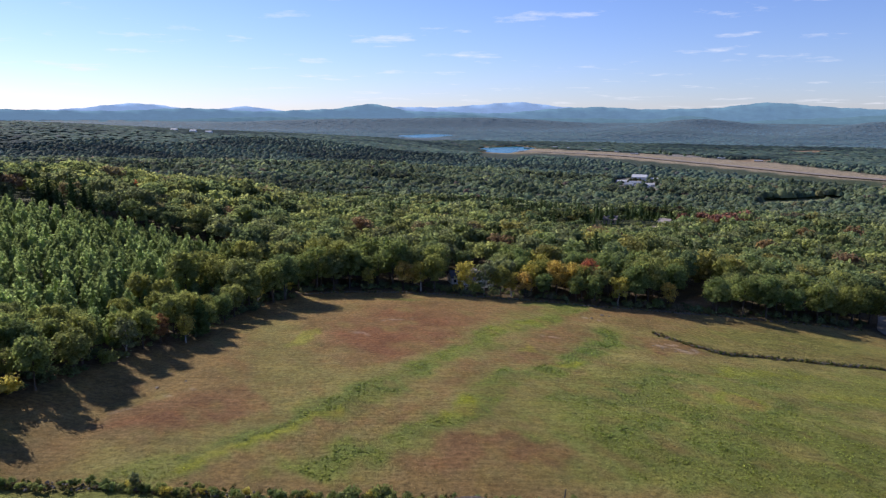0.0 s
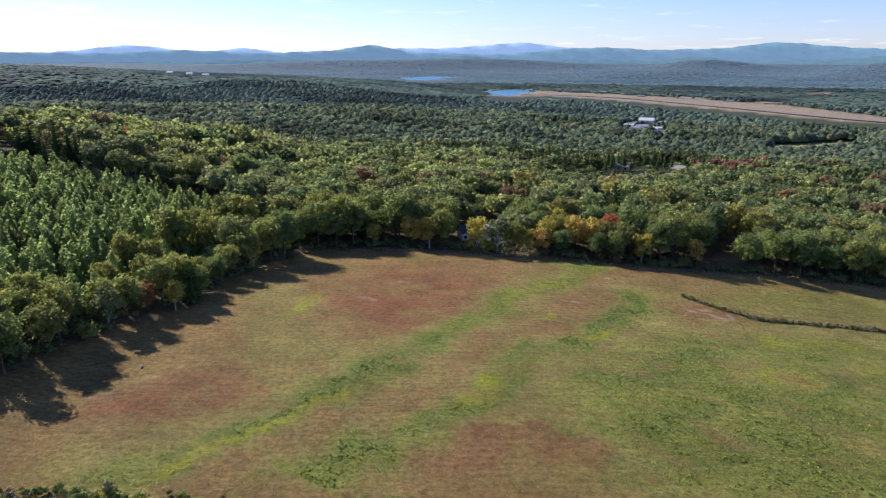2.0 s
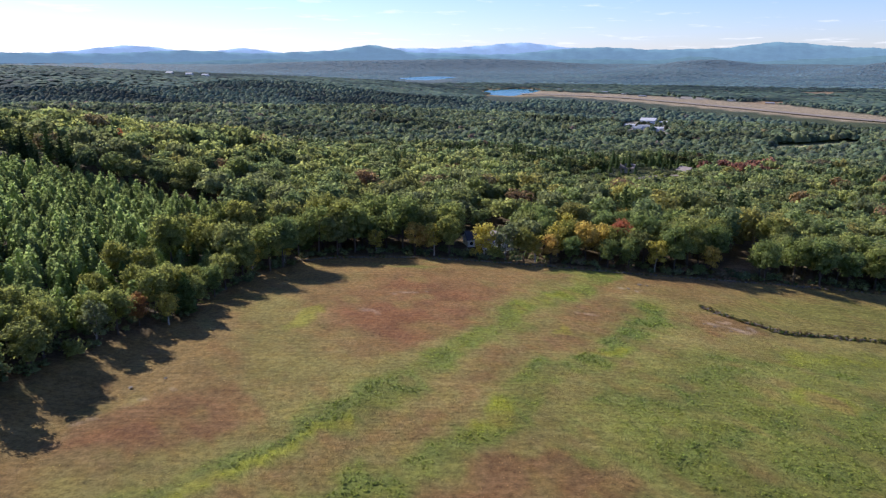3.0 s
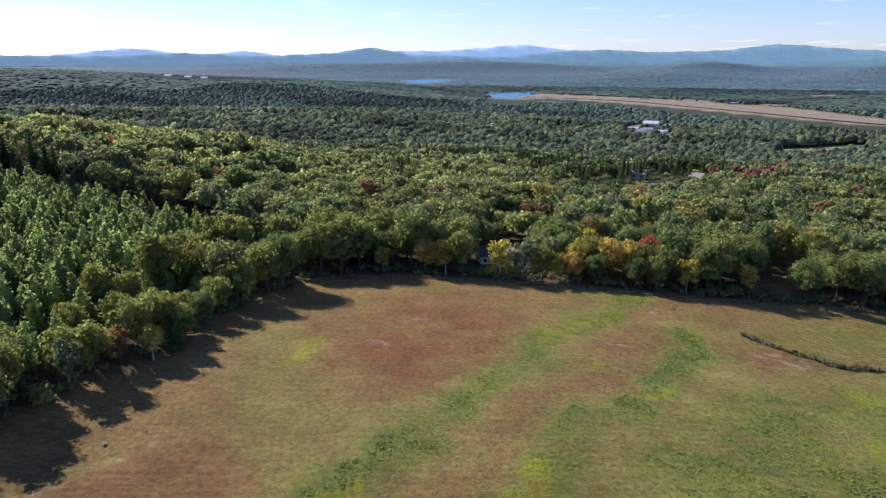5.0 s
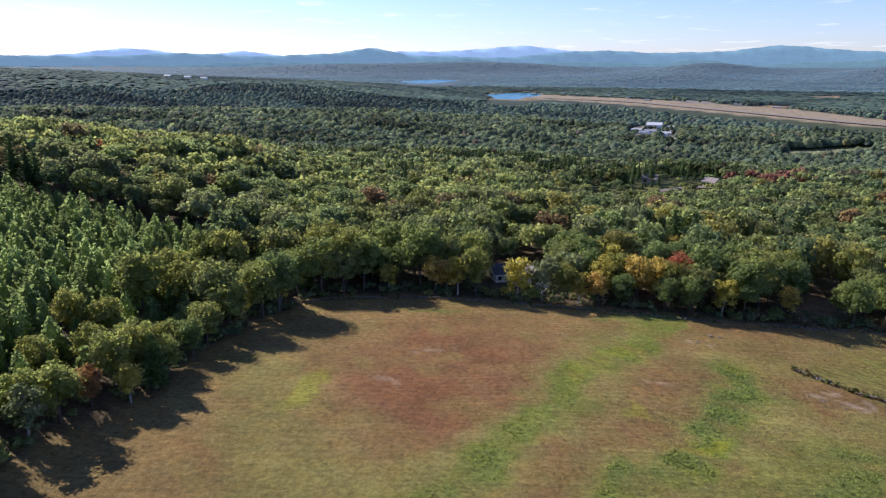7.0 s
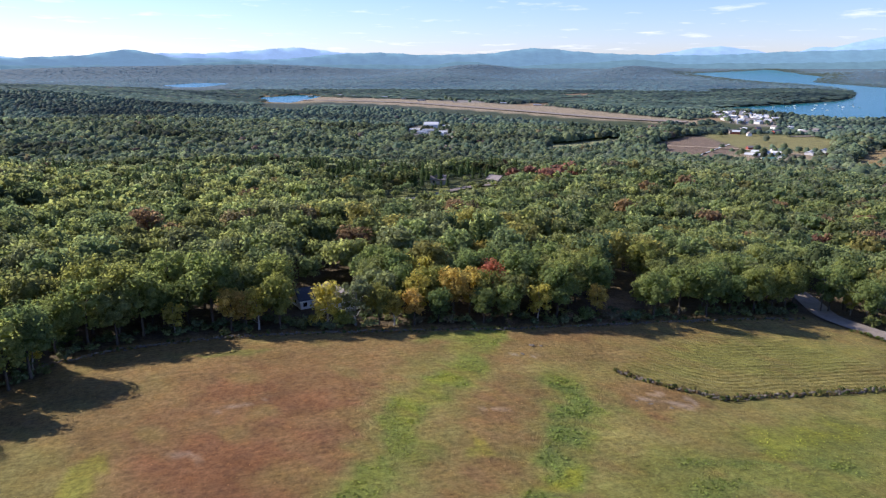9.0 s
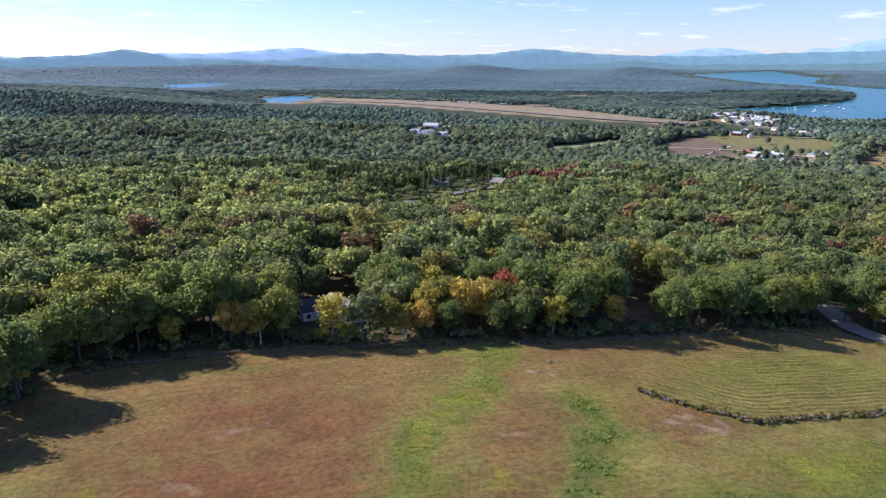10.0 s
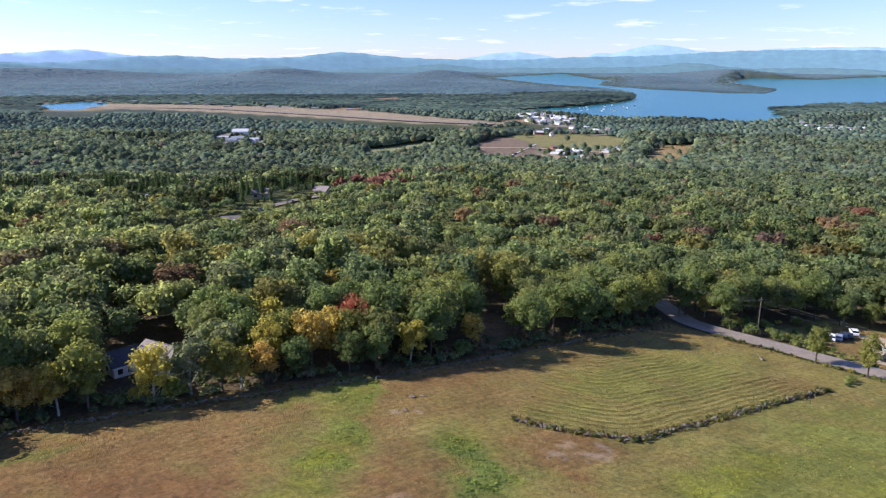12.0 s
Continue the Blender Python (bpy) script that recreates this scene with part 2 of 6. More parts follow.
def upland(x, y, r):
    """Height between the rows and columns of the table, eased so that no crease shows."""
    a = np.clip(np.degrees(np.arctan2(x - CX, y - CY)), UP_AZ[0], UP_AZ[-1])
    i = np.clip(np.searchsorted(UP_AZ, a) - 1, 0, len(UP_AZ) - 2)
    j = np.clip(np.searchsorted(UP_R, r) - 1, 0, len(UP_R) - 2)
    u = sstep(0, 1, (a - UP_AZ[i]) / (UP_AZ[i + 1] - UP_AZ[i]))
    edge = np.array(UP_R, float)
    v = np.clip((r - edge[j]) / (edge[j + 1] - edge[j]), 0, 1)
    v = 0.5 * v + 0.5 * sstep(0, 1, v)
    return (UP_Z[i, j] * (1 - u) + UP_Z[i + 1, j] * u) * (1 - v) + (UP_Z[i, j + 1] * (1 - u) + UP_Z[i + 1, j + 1] * u) * v


def ground_z(x, y):
    x, y = np.asarray(x, float), np.asarray(y, float)
    r = np.hypot(x - CX, y - CY)
    far = valley_floor(r)
    rise = np.ones_like(far)
    for px, py, wide in ((230.0, 2420.0, 290.0), (-70.0, 3150.0, 240.0)):      # level shores round the two ponds
        rise = rise * (1 - np.exp(-0.5 * ((x - px) ** 2 + (y - py) ** 2) / wide ** 2))
    for h in HILLS:
        far = far + rise * hill(x, y, *h)
    w, q = sstep(225.0, 335.0, r), sstep(1250.0, 1950.0, r)
    return (1 - w) * meadow(x, y) + w * ((1 - q) * (upland(x, y, r) + hill(x, y, 124, 492, 62, 26, 38, 7.0)) + q * far)


def inside(x, y, poly):
    """Signed distance in metres to a polygon's edge: positive inside."""
    x, y = np.asarray(x, float), np.asarray(y, float)
    near, odd = np.full(x.shape, 1e9), np.zeros(x.shape, bool)
    for (ax, ay), (bx, by) in zip(poly, poly[1:] + poly[:1]):
        k = np.clip(((x - ax) * (bx - ax) + (y - ay) * (by - ay)) / ((bx - ax) ** 2 + (by - ay) ** 2), 0, 1)
        near = np.minimum(near, np.hypot(x - ax - k * (bx - ax), y - ay - k * (by - ay)))
        cross = (ay > y) != (by > y)
        odd ^= cross & (x < ax + (y - ay) * (bx - ax) / (by - ay if by != ay else 1e-9))
    return np.where(odd, near, -near)


def along(x, y, line):
    """Distance in metres from a bent line."""
    near = np.full(np.shape(x), 1e9)
    for (ax, ay), (bx, by) in zip(line, line[1:]):
        k = np.clip(((x - ax) * (bx - ax) + (y - ay) * (by - ay)) / ((bx - ax) ** 2 + (by - ay) ** 2), 0, 1)
        near = np.minimum(near, np.hypot(x - ax - k * (bx - ax), y - ay - k * (by - ay)))
    return near


def polar(azimuth, r):
    """A place by its bearing, clockwise from +y in degrees, and its distance."""
    return CX + r * math.sin(radians(azimuth)), CY + r * math.cos(radians(azimuth))


def wobble(x, y, size, seed=0.0):
    """Smooth uneven field of about -1 to 1."""
    x, y = np.asarray(x) / size + seed, np.asarray(y) / size - 0.7 * seed
    return (np.sin(1.7 * x + 1.3 * np.sin(0.9 * y + 0.4)) + np.sin(1.4 * y - 1.1 * np.sin(1.2 * x + 1.7)) + 0.6 * np.sin(3.1 * x + 2.3 * y + np.sin(2.2 * x))) / 2.6


MEADOW = [(-100, -90), (-75, 88), (-72, 100), (-69, 112), (-66, 127), (-60, 143), (-55, 161), (-54, 173), (-48, 192), (-40, 208),
          (-30, 211), (-14, 210), (4, 206), (20, 203), (42, 199), (68, 198), (100, 199), (122, 200), (128, 201), (130, 190), (133.2, 178), (134, 166), (135.6, 156), (138, 145), (143, 127), (156, 88), (177, 20), (196, -90)]
ROAD = [(158, 238), (144, 216), (133.4, 200), (134.4, 189), (137.2, 178), (138.2, 166), (140, 156), (142.5, 146), (147, 128), (160, 90), (181, 20), (200, -60)]
LOT = [(144, 152), (149, 161), (153, 172), (160, 182), (184, 184), (190, 160), (176, 140), (150, 142), (141, 146)]
WOOD_GAP = [(70, 200), (78, 210), (86, 223)]
HOUSE_YARD = [(1, 213), (0.5, 231), (8, 233), (17, 229), (16, 214)]
FAR_LANE = [(80, 426), (92, 440), (109, 456), (124, 464), (136, 470), (156, 479)]
LAKE = [(1250, 1680), (1335, 1590), (1350, 1425), (1478, 1262), (1560, 1098), (1700, 1118), (1900, 1290), (2147, 1267), (2333, 1180), (2900, 1200), (3900, 1500), (4000, 1900),
        (3486, 2041), (3420, 2369), (3010, 2183), (2700, 1760), (2450, 1640), (2360, 1760), (2324, 2100), (2373, 2440), (2700, 2700), (3003, 3349), (2399, 3290), (2250, 2600), (2240, 2250),
        (2079, 1943), (1798, 1715), (1546, 1667)]
POND = [(130, 2480), (150, 2300), (215, 2260), (300, 2400), (345, 2500), (266, 2560)]
FAR_POND = [(-215, 3190), (-150, 3070), (-60, 3060), (40, 3200), (75, 3300), (-72, 3350)]
RUNWAY_LAND = [(230, 2300), (320, 2440), (684, 2140), (900, 1905), (1000, 1640), (1080, 1470), (1040, 1430), (900, 1560), (735, 1770), (520, 2010)]
APRON = [(640, 2150), (700, 2185), (800, 2090), (720, 2060)]
CROPS = [(735, 1165), (900, 1275), (935, 1268), (866, 1080), (790, 1000), (705, 966), (700, 1050)]
HAYFIELD = [(940, 1285), (1021, 1275), (1125, 1195), (1113, 1106), (975, 1007), (868, 1012), (868, 1074)]
FARMYARD = [(810, 1035), (885, 1034), (935, 980), (905, 920), (816, 890), (738, 886), (708, 925)]
MARSH = [(1066, 992), (1146, 962), (1045, 898), (951, 840), (861, 780), (828, 801), (880, 864), (923, 883)]
STRIP_FIELD = [(550, 1222), (757, 1295), (745, 1238), (544, 1156)]
FAR_FIELDS = [(1150, 1480, 95, 26), (880, 1960, 60, 30), (1180, 2250, 70, 40)]
CLEARING = [(48, 570), (66, 567), (86, 560)]
TOWN_LAND = [(1110, 1400), (1190, 1575), (1265, 1545), (1270, 1430), (1165, 1330)]
HALL_LAND = [(362, 1370), (372, 1540), (425, 1630), (505, 1630), (480, 1520), (440, 1370)]
WALL_LINE = [(54.2, 173.4), (57.0, 168.4), (61.0, 163.4), (65.9, 158.2), (81.0, 157.2), (101.0, 156.6), (118.6, 156.2)]
HEDGE_LINE = [(-90, 88), (-57, 84.4), (-46, 84.0), (-39.8, 83.0), (-20.8, 81.3), (-4, 80.2), (16, 79.3), (27, 78.3)]
HEDGE_LINE_B = [(31.5, 77.6), (52, 75.5), (80, 73)]

SOILS = {"tan": (0.268, 0.186, 0.073), "olive": (0.258, 0.231, 0.073), "green": (0.198, 0.228, 0.050), "deep": (0.160, 0.205, 0.052), "lime": (0.280, 0.298, 0.036), "rust": (0.244, 0.138, 0.062), "red": (0.255, 0.114, 0.056), "pale": (0.42, 0.33, 0.25), "litter": (0.120, 0.094, 0.062)}
# broad stands of meadow plants: kind, middle x and y, half length and width, turn, strength
PATCHES = (
    ("olive", 95, 140, 75, 58, 0, 0.85), ("olive", 45, 108, 48, 34, 0, 0.8), ("olive", -36, 150, 10, 28, 20, 0.7), ("olive", -24, 124, 16, 12, 35, 0.7), ("green", 45, 104, 36, 25, 0, 0.95), ("green", 44, 132, 26, 14, 20, 0.6),
    ("rust", -7, 168, 30, 36, -8, 0.45), ("rust", -8, 167, 22, 28, -8, 0.9), ("red", -16, 156, 9, 12, 20, 0.6), ("red", -2, 170, 8, 10, 20, 0.5), ("red", -12, 182, 8, 5, 0, 0.45), ("rust", -44, 111, 13, 10, 40, 0.95), ("red", -46, 108, 7, 4, 40, 0.4), ("rust", 5, 95, 15, 7, 0, 0.9), ("rust", -6, 110, 9, 4.5, 50, 0.75),
    ("rust", 29, 165, 8, 13, -30, 0.7), ("rust", 18, 146, 5, 9, -40, 0.55), ("rust", 7, 130, 5, 10, -42, 0.6), ("rust", 54, 161, 10, 8, -30, 0.75), ("tan", 60, 186, 20, 9, 0, 0.7), ("rust", 58, 193, 16, 5, 0, 0.5), ("rust", 116, 160, 8, 6, 0, 0.4), ("tan", 50, 128, 5, 4, 0, 0.5), ("rust", 30, 128, 4, 3, 0, 0.35),
    ("green", 92, 136, 42, 18, 0, 0.75), ("green", 92, 176, 34, 12, 0, 0.4), ("green", 0, 66, 120, 10, 0, 0.8), ("lime", -40, 74, 24, 6, 0, 0.3),
)
# bands of lush growth in the damp hollows: kind, half width, strength, line
BANDS = (
    ("olive", 9.0, 0.8, [(-44, 88), (-29, 104), (-11, 126), (4, 147), (14, 163), (26, 184)]), ("olive", 9.0, 0.7, [(-17, 90), (0, 109), (16, 131), (38, 156), (44, 172)]),
    ("green", 4.4, 1.0, [(-4, 135), (4, 146), (12, 160), (18, 170), (25, 181), (31, 190), (40, 196)]), ("green", 4.6, 0.8, [(-44, 86), (-35, 94), (-29, 101), (-24, 107), (-17, 115), (-11, 124), (-3, 136)]),
    ("green", 4.8, 1.0, [(-17, 88), (-11, 96), (-6, 101), (1, 108), (7, 119), (15, 129), (25, 141), (33, 150), (40, 160), (43, 170)]),
    ("lime", 2.2, 0.4, [(13, 161), (18, 170), (24, 180)]), ("deep", 2.4, 0.6, [(-38, 92), (-29, 103), (-22, 110), (-14, 121)]), ("deep", 2.2, 0.5, [(-12, 122), (-5, 130), (1, 140)]), ("lime", 1.5, 0.8, [(-36, 91), (-27, 101), (-18, 112)]),
    ("deep", 3.2, 0.95, [(42, 165), (38, 158), (33, 152), (28, 147)]), ("deep", 2.4, 0.75, [(12, 128), (18, 135), (26, 143)]), ("deep", 1.8, 0.5, [(-15, 92), (-9, 99), (-4, 104)]),
    ("deep", 2.6, 0.7, [(26, 118), (36, 126), (48, 132)]), ("deep", 2.6, 0.6, [(24, 104), (38, 110), (52, 112)]), ("deep", 2.2, 0.6, [(46, 140), (58, 138), (68, 134)]), ("deep", 2.2, 0.55, [(58, 118), (68, 124), (76, 122)]),
)
# small spots: kind, middle x and y, half length and width, turn, strength
SPOTS = (
    ("lime", 2, 114, 3.2, 6.5, -25, 0.95), ("lime", 25, 141.5, 4.5, 2.2, 20, 0.95), ("lime", 54, 122, 6, 3.5, 10, 0.6), ("lime", 67, 143, 13, 3.5, 8, 0.45), ("lime", -33, 158, 3, 8, -15, 0.55), ("green", -14, 199, 8, 2.2, -8, 0.6), ("deep", 22, 118, 6, 2.5, 30, 0.5), ("deep", 40, 98, 9, 3.5, 5, 0.5),
    ("lime", 18, 152, 3, 2, 20, 0.5), ("lime", 84, 128, 12, 4, 0, 0.4), ("green", 30, 196, 9, 2.5, 0, 0.7), ("tan", 54, 121, 3.5, 2.5, 0, 0.6),
    ("pale", 53, 159, 3.0, 0.6, -55, 0.8), ("pale", 56, 156, 2.6, 1.0, 20, 0.75), ("pale", 55, 163, 2.6, 0.6, 20, 0.7), ("pale", 58, 158, 1.2, 2.4, 10, 0.6), ("pale", 42, 185, 4.5, 0.6, -8, 0.8), ("pale", -10, 175, 4, 0.5, 10, 0.5), ("pale", -18, 160, 0.5, 4, 20, 0.4), ("pale", 26, 163, 3.5, 0.4, -35, 0.5), ("pale", -54, 112, 5, 0.5, 55, 0.6), ("pale", -50, 119, 4, 0.4, 40, 0.5),
)


def soil_colours(x, y):
    """The colour of what grows on the ground at each place, with haze painted in far off."""
    r = np.hypot(x - CX, y - CY)
    wx, wy = x + 3.0 * wobble(x, y, 9.0) + 1.6 * wobble(x, y, 2.6, 3.0), y + 3.0 * wobble(x, y, 8.0, 5.0) + 1.6 * wobble(x, y, 2.3, 9.0)
    col = np.tile(SOILS["tan"], (x.size, 1)).reshape(*x.shape, 3)

    def lay(name, amount):
        nonlocal col
        col = col + (np.array(SOILS[name] if isinstance(name, str) else name) - col) * np.clip(amount, 0, 1)[..., None]

    def stand(kind, cx, cy, a, b, turn, strength, inner, outer):
        c, s = math.cos(radians(turn)), math.sin(radians(turn))
        u, v = (wx - cx) * c + (wy - cy) * s, -(wx - cx) * s + (wy - cy) * c
        lay(kind, strength * (1 - sstep(inner, outer, np.sqrt((u / a) ** 2 + (v / b) ** 2) + 0.14 * wobble(x, y, 1.7, a))))

    for q in PATCHES:
        stand(*q, 0.62, 1.15)
    for kind, half, strength, line in BANDS:
        lay(kind, strength * (1 - sstep(0.5, 1.15, along(wx, wy, line) / half + 0.22 * wobble(x, y, 1.5, half))))
    for q in SPOTS:
        stand(*q, 0.6, 1.15)
    lay("tan", 0.4 * sstep(0.2, 0.9, wobble(x, y, 5.0, 2.0)))
    lay("olive", 0.4 * sstep(0.2, 0.9, wobble(x, y, 4.0, 7.0)))
    lay("rust", 0.35 * sstep(0.35, 0.95, wobble(x, y, 3.1, 4.0)) * (x < 60))
    lawn = 1 - sstep(-3.0, 0.5, y - 80.2 + 0.09 * x)
    lay("green", 0.9 * lawn)
    lay("deep", 0.5 * lawn * sstep(0.0, 0.7, wobble(x * 0.2, y, 1.6, 6.0)))
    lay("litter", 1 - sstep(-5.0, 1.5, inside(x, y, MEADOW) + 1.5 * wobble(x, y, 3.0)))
    lay((0.26, 0.18, 0.11), 1 - sstep(2.5, 5.0, along(x, y, WOOD_GAP)))
    lay("olive", sstep(-14, -4, inside(x, y, LOT)))
    lay("tan", sstep(-4, 0, inside(x, y, LOT)))
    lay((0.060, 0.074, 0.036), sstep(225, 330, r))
    lay((0.17, 0.18, 0.065), 1 - sstep(10, 22, along(x, y, FAR_LANE)))
    # blue-grey haze painted into the ground colour, in two steps with distance
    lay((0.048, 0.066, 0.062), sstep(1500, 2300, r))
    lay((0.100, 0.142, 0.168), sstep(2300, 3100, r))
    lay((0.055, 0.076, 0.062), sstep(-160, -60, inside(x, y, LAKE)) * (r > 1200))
    lay((0.21, 0.17, 0.10), sstep(-130, -40, inside(x, y, POND)))
    for poly, colour in ((CROPS, (0.17, 0.13, 0.10)), (HAYFIELD, (0.19, 0.18, 0.08)), (FARMYARD, (0.26, 0.22, 0.15)), (MARSH, (0.24, 0.18, 0.09)), (TOWN_LAND, (0.24, 0.22, 0.19)), (HALL_LAND, (0.2, 0.19, 0.17)), (STRIP_FIELD, (0.22, 0.225, 0.12)), (RUNWAY_LAND, (0.27, 0.225, 0.16)), (APRON, (0.22, 0.21, 0.20))):
        lay(colour, sstep(-6, 6, inside(x, y, poly) + 4 * wobble(x, y, 30.0)))
    for fx, fy, a, b in FAR_FIELDS:
        lay((0.26, 0.19, 0.12), 1 - sstep(0.8, 1.1, np.hypot((x - fx) / a, (y - fy) / b)))
    return col


def shore(x, y):
    """Metres inside the nearest open water."""
    return np.maximum.reduce([inside(x, y, LAKE) + 12 * wobble(x, y, 60.0) + 5 * wobble(x, y, 21.0, 4), inside(x, y, POND), inside(x, y, FAR_POND)])


def raw_mesh(name, verts, faces, material, smooth=False, tone=None, attribute="tone"):
    """A mesh from arrays of places and of triangles or quads, with a colour for each vertex if given."""
    me = bpy.data.meshes.new(name)
    verts, faces = np.asarray(verts, np.float32), np.asarray(faces, np.int32)
    k = faces.shape[1]
    me.vertices.add(len(verts)); me.vertices.foreach_set("co", verts.ravel())
    me.loops.add(faces.size); me.loops.foreach_set("vertex_index", faces.ravel())
    me.polygons.add(len(faces)); me.polygons.foreach_set("loop_start", np.arange(0, faces.size, k, dtype=np.int32))
    me.polygons.foreach_set("use_smooth", np.full(len(faces), smooth))
    if tone is not None:
        at = me.color_attributes.new(attribute, "FLOAT_COLOR", "POINT")
        at.data.foreach_set("color", np.c_[tone, np.ones(len(tone))].astype(np.float32).ravel())
    me.materials.append(material)
    me.update(calc_edges=True)
    me.validate()
    return me


AZ = np.r_[np.arange(-45.0, 75.0, 0.36), np.arange(75.0, 315.0, 4.0)]
RAD = np.r_[0.01, 6.0, 12.0, np.arange(18.0, 240.0, 1.2), 240.0 * 1.02 ** np.arange(0, 153), 4930.0]


def build_ground():
    a, r = np.meshgrid(np.radians(AZ), RAD, indexing="ij")
    x, y = CX + r * np.sin(a), CY + r * np.cos(a)
    z = ground_z(x, y) + 0.25 * wobble(x, y, 7.0) * (inside(x, y, MEADOW) > 0)
    s = shore(x, y)
    z = np.where(s > -60, valley_floor(r) + np.clip(-s * 0.06, -5.0, 3.6), z)
    i = np.arange(a.size).reshape(a.shape)
    j = np.roll(i, -1, axis=0)
    faces = np.stack([i[:, :-1], j[:, :-1], j[:, 1:], i[:, 1:]], -1).reshape(-1, 4)[:, ::-1]
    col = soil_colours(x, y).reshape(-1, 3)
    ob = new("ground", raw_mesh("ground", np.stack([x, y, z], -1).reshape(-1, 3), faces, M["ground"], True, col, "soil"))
    return tagged(ob, "rough autumn meadow running into leaf-strewn woodland and valley fields", "ground", kind="structure")


ground = build_ground()


def build_water():
    az, rad = np.arange(-8.0, 78.0, 0.5), 1400.0 * 1.02 ** np.arange(0, 63)
    a, r = np.meshgrid(np.radians(az), rad, indexing="ij")
    x, y = CX + r * np.sin(a), CY + r * np.cos(a)
    i = np.arange(a.size).reshape(a.shape)
    quads = np.stack([i[:-1, :-1], i[:-1, 1:], i[1:, 1:], i[1:, :-1]], -1).reshape(-1, 4)
    keep = shore(x, y).ravel()[quads].max(1) > -55
    ob = new("lake", raw_mesh("lake", np.stack([x, y, valley_floor(r)], -1).reshape(-1, 3), quads[keep], M["water"], True))
    return tagged(ob, "wide blue lake with wooded points and a far shore", "lake", kind="structure")


build_water()


def ribbon(name, line, width, material, lift=0.06, step=2.0):
    """A strip laid along a bent line on the ground."""
    pts = []
    for (ax, ay), (bx, by) in zip(line, line[1:]):
        k = max(1, int(math.hypot(bx - ax, by - ay) / step))
        pts += [(ax + (bx - ax) * q / k, ay + (by - ay) * q / k) for q in range(k)]
    p = np.array(pts + [line[-1]], float)
    for _ in range(6):
        p[1:-1] = 0.25 * p[:-2] + 0.5 * p[1:-1] + 0.25 * p[2:]
    d = np.gradient(p, axis=0)
    d /= np.linalg.norm(d, axis=1, keepdims=True)
    side = np.c_[-d[:, 1], d[:, 0]]
    cols = [p + side * width * k for k in (0.5, 0.17, -0.17, -0.5)]
    rows = np.stack([np.c_[c, ground_z(c[:, 0], c[:, 1]) + lift] for c in cols], 1)
    rows[:, :, 2] = rows[:, :, 2].max(1, keepdims=True) * 0.6 + rows[:, :, 2] * 0.4
    i = np.arange(len(p) * 4).reshape(-1, 4)
    faces = np.stack([i[:-1, :-1], i[:-1, 1:], i[1:, 1:], i[1:, :-1]], -1).reshape(-1, 4)
    return new(name, raw_mesh(name, rows.reshape(-1, 3), faces, material))


tagged(ribbon("road", ROAD, 6.4, M["asphalt"], 0.3), "two-lane country road of worn grey asphalt", "road", kind="structure")
tagged(ribbon("lane", FAR_LANE, 5.0, M["asphalt"], 0.4), "pale residential lane between the trees", "road", kind="structure")


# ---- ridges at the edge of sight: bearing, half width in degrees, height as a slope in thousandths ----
# each row ends in base colour, emission that paints air haze, and its strength
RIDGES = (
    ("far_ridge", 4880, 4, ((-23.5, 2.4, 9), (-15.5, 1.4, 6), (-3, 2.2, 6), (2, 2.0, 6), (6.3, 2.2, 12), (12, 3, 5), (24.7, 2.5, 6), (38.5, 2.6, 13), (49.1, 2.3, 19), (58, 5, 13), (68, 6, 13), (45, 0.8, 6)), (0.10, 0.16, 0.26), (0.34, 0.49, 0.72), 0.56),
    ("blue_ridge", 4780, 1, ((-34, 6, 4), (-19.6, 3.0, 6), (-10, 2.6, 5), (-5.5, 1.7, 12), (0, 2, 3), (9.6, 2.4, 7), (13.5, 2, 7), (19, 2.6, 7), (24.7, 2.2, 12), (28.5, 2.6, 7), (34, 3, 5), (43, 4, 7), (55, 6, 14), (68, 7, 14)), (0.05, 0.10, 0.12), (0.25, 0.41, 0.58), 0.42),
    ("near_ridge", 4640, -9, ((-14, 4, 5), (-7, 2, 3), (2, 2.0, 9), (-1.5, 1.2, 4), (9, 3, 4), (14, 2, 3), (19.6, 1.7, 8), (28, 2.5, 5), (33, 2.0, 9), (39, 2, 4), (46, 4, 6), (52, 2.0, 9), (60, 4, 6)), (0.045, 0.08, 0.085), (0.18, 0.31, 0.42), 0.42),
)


def ridge_line(bearing, base, bumps):
    h = base + 0 * bearing
    for c, w, k in bumps:
        h = h + k * np.exp(-0.5 * ((bearing - c) / w) ** 2)
    return h + 0.35 * np.sin(bearing * 3.1) + 0.2 * np.sin(bearing * 7.3 + 1) + 0.12 * np.sin(bearing * 17.0 + 2)


